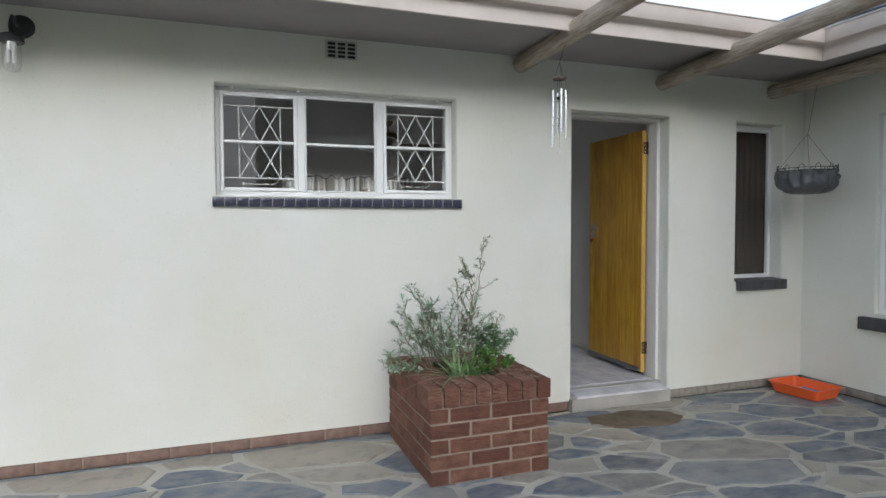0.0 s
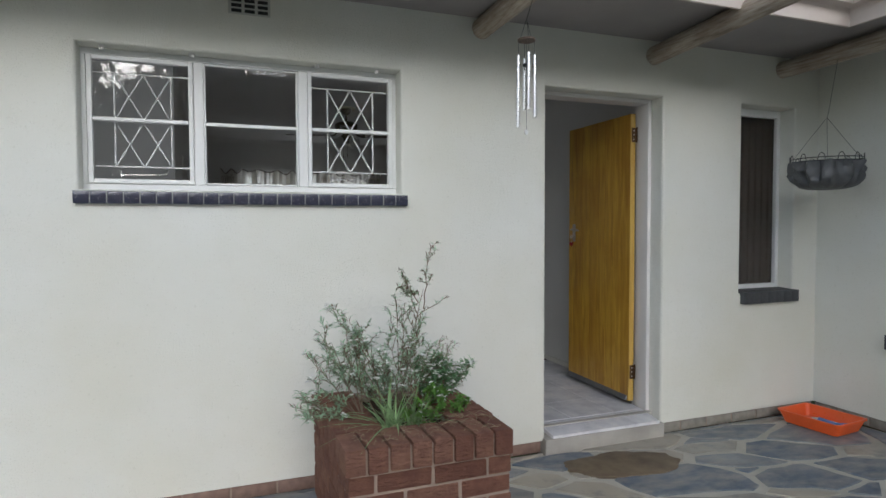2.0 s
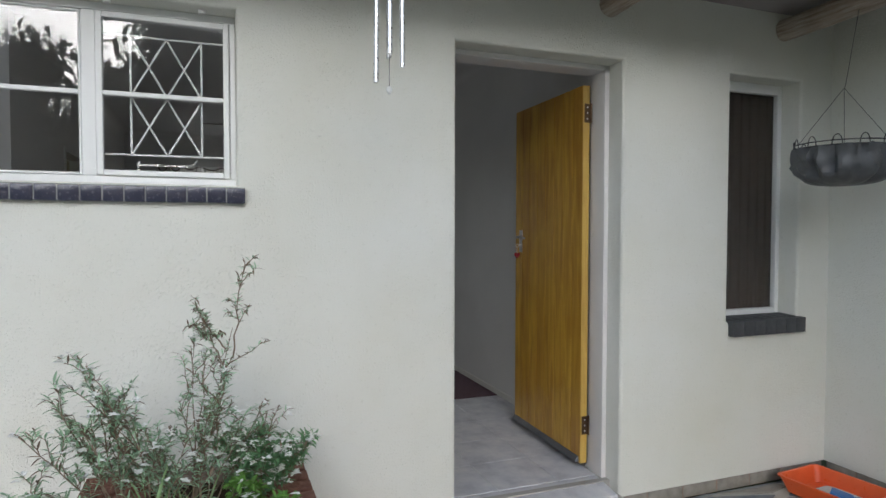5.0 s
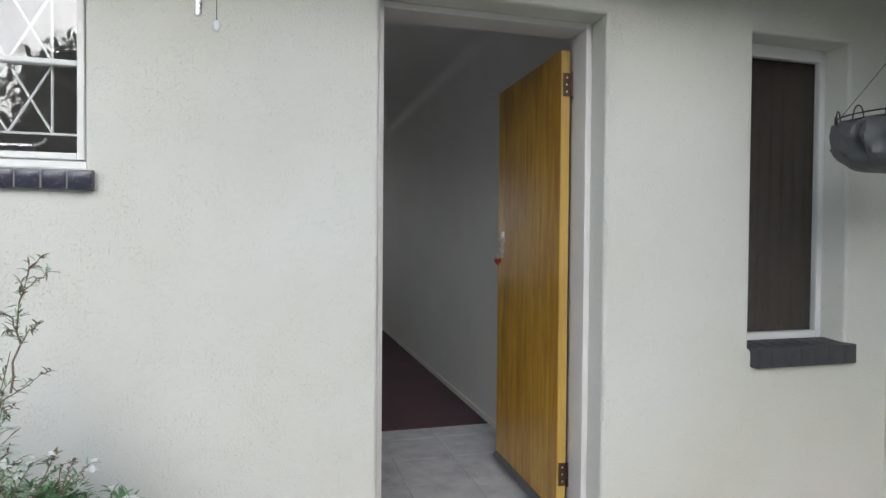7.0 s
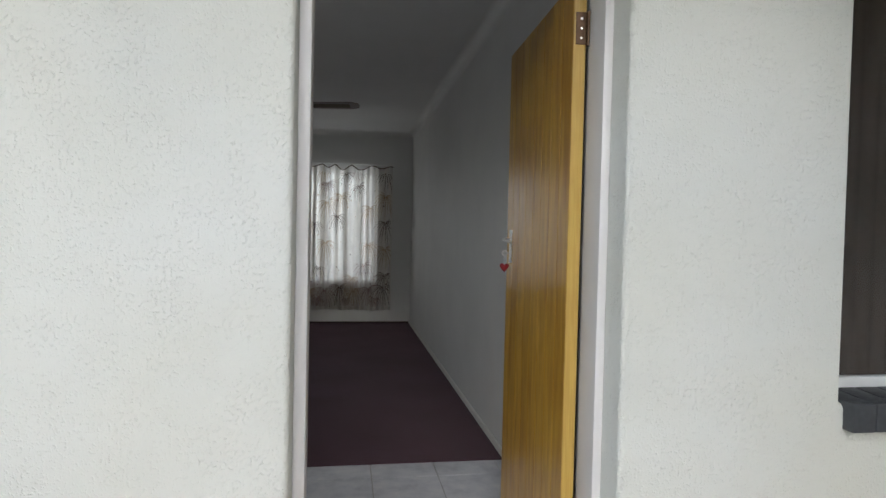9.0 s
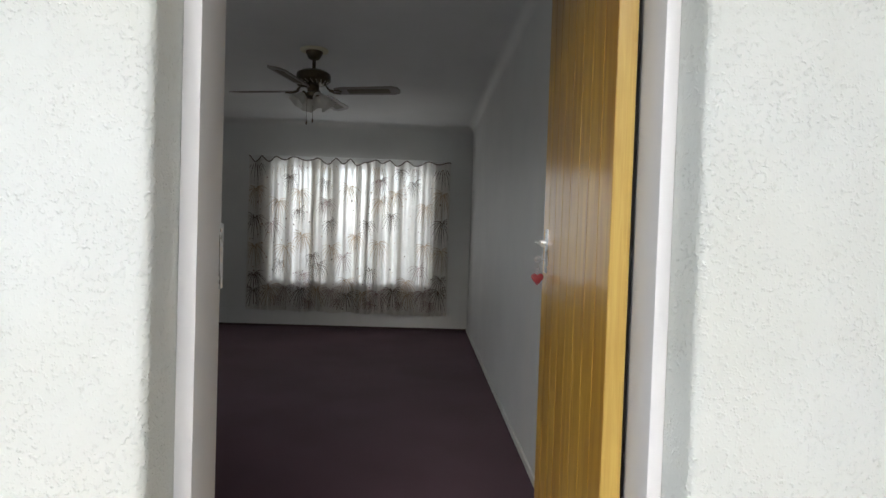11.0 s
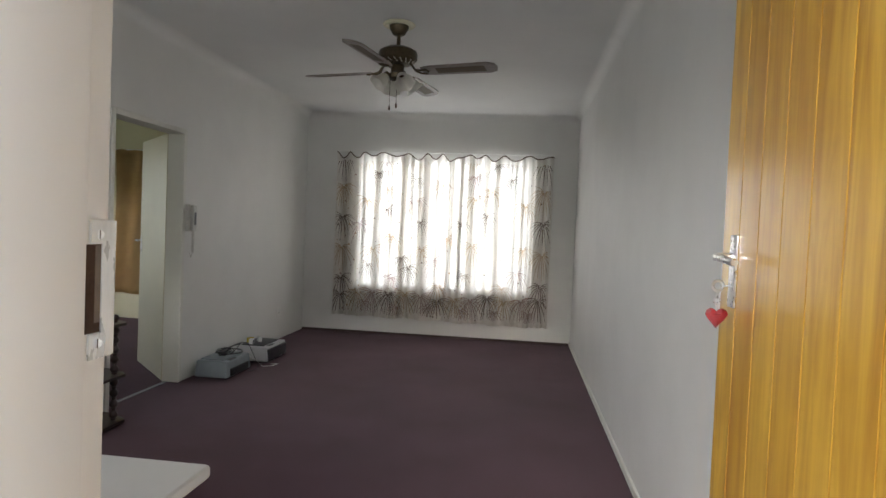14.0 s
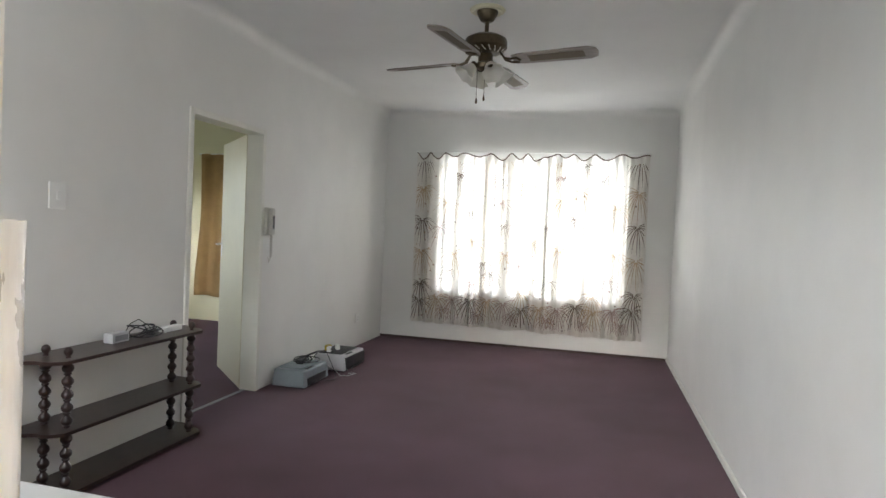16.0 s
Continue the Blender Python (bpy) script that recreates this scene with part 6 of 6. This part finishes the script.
for v in bm.verts:
    if v.co.y < 0.05:
        v.co.z -= 0.027
part("threshold_tile", bm, TILE, floor_tiled)


def plinth(parent_name, total, place, material, skip=()):
    bm = BM()
    box(bm, 0, total, 0.008, 0.20, 0, 0.072)
    base = fixed(part(parent_name, bm, MORTAR, smooth=0), "weathered brown brick plinth course below the plaster")
    base.matrix_world = place
    for a, s in run(total, 0.17):
        if any(lo < a + s / 2 < hi for lo, hi in skip):
            continue
        bm = BM()
        box(bm, 0, s, 0, 0.106, 0, 0.068, 0.003)
        for v in bm.verts:
            v.co += 0.0016 * noise.noise_vector(v.co * 31 + Vector((a, 0, 0)))
        piece = part("plinth_brick", bm, material, base, smooth=50)
        piece.matrix_local = pose(a, brick_rng.uniform(0.0, 0.005), 0.003 + brick_rng.uniform(-0.001, 0.001))


plinth("plinth_front", 6.2, pose(-6.225, 0.006, GROUND), PLINTH_BRICK)
plinth("plinth_front_right", WING - 0.91, pose(0.90, 0.006, GROUND), PLINTH_GREY)
plinth("plinth_wing", 6.8, pose(WING + 0.006, -0.01, GROUND, 0, 0, -90), PLINTH_GREY)


def paving():
    rng = random.Random(77)
    x0, x1, y0, y1 = -5.2, WING, -3.4, 0.0
    PATCH = (0.34, -0.33, 0.36, 0.17)
    bm = BM()
    box(bm, x0 - 2, x1, y0 - 4, y1, GROUND - 0.06, GROUND - 0.009)
    base = fixed(part("pavement", bm, JOINT, smooth=0), "crazy-paved slate yard with pale mortar joints")
    # stones are cells about scattered seeds, in a space squeezed along a slanting grain
    grain = radians(-16)
    cg, sg = math.cos(grain), math.sin(grain)
    to = lambda x, y: ((x * cg + y * sg) / 1.9, -x * sg + y * cg)
    fro = lambda u, v: (u * 1.9 * cg - v * sg, u * 1.9 * sg + v * cg)
    seeds = []
    tries = 0
    while len(seeds) < 285 and tries < 9000:
        tries += 1
        p = (rng.uniform(x0 - 0.3, x1 + 0.3), rng.uniform(y0 - 0.3, y1 + 0.3))
        q = to(*p)
        gap = rng.choice((0.10, 0.16, 0.24, 0.30, 0.34))
        if all((q[0] - s[0]) ** 2 + (q[1] - s[1]) ** 2 > (0.5 * (gap + s[2])) ** 2 for s in seeds):
            seeds.append((*q, gap))
    for k, (u, v, gap) in enumerate(seeds):
        cell = [(u - 1, v - 1), (u + 1, v - 1), (u + 1, v + 1), (u - 1, v + 1)]
        for i, (a, b, g) in enumerate(seeds):
            if i == k or (a - u) ** 2 + (b - v) ** 2 > 2.5:
                continue
            d2 = (a - u) ** 2 + (b - v) ** 2
            f = 0.5 + 0.5 * (gap - g) * 0.9 * (gap + g) / d2 * 0.6
            mx, my, nx, ny = u + (a - u) * f, v + (b - v) * f, a - u, b - v
            out = []
            for p, q in zip(cell, cell[1:] + cell[:1]):
                dp, dq = (p[0] - mx) * nx + (p[1] - my) * ny, (q[0] - mx) * nx + (q[1] - my) * ny
                if dp <= 0:
                    out.append(p)
                if (dp < 0) != (dq < 0):
                    t = dp / (dp - dq)
                    out.append((p[0] + (q[0] - p[0]) * t, p[1] + (q[1] - p[1]) * t))
            cell = out
            if len(cell) < 3:
                break
        if len(cell) < 3:
            continue
        pts = [Vector(fro(*p)) for p in cell]
        pts = [Vector((min(max(p.x, x0), x1 - 0.004), min(max(p.y, y0), y1 - 0.004))) for p in pts]
        mid = sum(pts, Vector((0, 0))) / len(pts)
        if not (x0 < mid.x < x1 and y0 < mid.y < y1):
            continue
        # broken, slightly rounded outline drawn back from the joint
        ring = []
        for p, q in zip(pts, pts[1:] + pts[:1]):
            n = max(1, int((q - p).length / 0.11))
            if (q - p).length < 0.03:
                continue
            for i in range(n):
                r = p.lerp(q, (i + (0.04 if n > 1 or i else 0.1)) / n)
                w = Vector((noise.noise((r.x * 9, r.y * 9, 1)), noise.noise((r.x * 9, r.y * 9, 5)))) * 0.022
                d = mid - r
                back = min(0.5, (rng.uniform(0.016, 0.042)) / max(d.length, 0.02))
                ring.append(r + d * back + w)
        if len(ring) < 4:
            continue
        bm = BM()
        z = GROUND + rng.uniform(-0.003, 0.003)
        low = [bm.verts.new((p.x, p.y, GROUND - 0.02)) for p in ring]
        rim = [bm.verts.new((p.x, p.y, z - 0.003)) for p in ring]
        topv = [bm.verts.new((p.x + (mid.x - p.x) * 0.03, p.y + (mid.y - p.y) * 0.03, z + rng.uniform(-0.001, 0.001))) for p in ring]
        n = len(ring)
        for a, b in ((low, rim), (rim, topv)):
            for i in range(n):
                bm.faces.new((a[i], a[(i + 1) % n], b[(i + 1) % n], b[i]))
        bm.faces.new(topv)
        bmesh.ops.recalc_face_normals(bm, faces=bm.faces)
        part("flagstone", bm, FLAG, base, smooth=0)
    # the brown cement patch before the step
    bm = BM()
    ring = []
    for k in range(60):
        a = 2 * math.pi * k / 60
        c, w = math.cos(a), math.sin(a)
        r = 1 + 0.16 * noise.noise((c * 1.6, w * 1.6, 3)) + 0.10 * noise.noise((c * 4.5, w * 4.5, 9)) + 0.04 * noise.noise((c * 14, w * 14, 2))
        ring.append((PATCH[0] + PATCH[2] * r * c, PATCH[1] + PATCH[3] * r * w - 0.04 * c))
    low = [bm.verts.new((x, y, GROUND - 0.01)) for x, y in ring]
    high = [bm.verts.new((x, y, GROUND + 0.005)) for x, y in ring]
    inner = [bm.verts.new((PATCH[0] + (x - PATCH[0]) * 0.95, PATCH[1] + (y - PATCH[1]) * 0.94, GROUND + 0.009)) for x, y in ring]
    for a, b in ((low, high), (high, inner)):
        for i in range(60):
            bm.faces.new((a[i], a[(i + 1) % 60], b[(i + 1) % 60], b[i]))
    bm.faces.new(inner)
    k = Mat("brown_cement", (0.17, 0.13, 0.085), 0.7, spec=0.35)
    k.base(k.mix(k.ramp(k.noise(7, 6, 0.6), [(0.35, 0.0), (0.7, 1.0)]), (0.20, 0.155, 0.10), (0.115, 0.085, 0.058)))
    k.bump(k.noise(30, 5), 0.35, 0.006)
    part("cement_patch", bm, k.m, base, "smooth brown cement patch with a ragged outline", smooth=40)


paving()

# roof tiles over the wing gutter
bm = BM()
box(bm, -0.16, 0.16, -0.20, 0.20, 0.0, 0.014, 0.004)
roof_tile = part("roof_tile", bm, plain("roof_tile_glaze", (0.10, 0.105, 0.12), 0.4, 0, 0.5, 0.4, 14), roof_wing)
tile_rng = random.Random(6)
pitch = math.degrees(math.atan2(1.9, 3.5 + EAVE + 0.03))
first_tile = True
for row in range(6):
    for col in range(18):
        y = -0.95 - col * 0.335 + (0.167 if row % 2 else 0.0) + row * 0.30
        along = 0.14 + row * 0.31
        if y > -0.78 + along * math.cos(radians(pitch)) - 0.18:
            continue
        x = WING - EAVE - 0.05 + along * math.cos(radians(pitch))
        z = 2.567 + along * math.sin(radians(pitch)) + 0.012
        m = pose(x, y, z, 0, -pitch + 3.0, 0) @ pose(0, 0, 0, 0, 0, 90) @ pose(0, 0, tile_rng.uniform(-0.002, 0.004))
        if first_tile:
            roof_tile.matrix_local = m
            first_tile = False
        else:
            share("roof_tile", roof_tile.data, roof_wing, m)
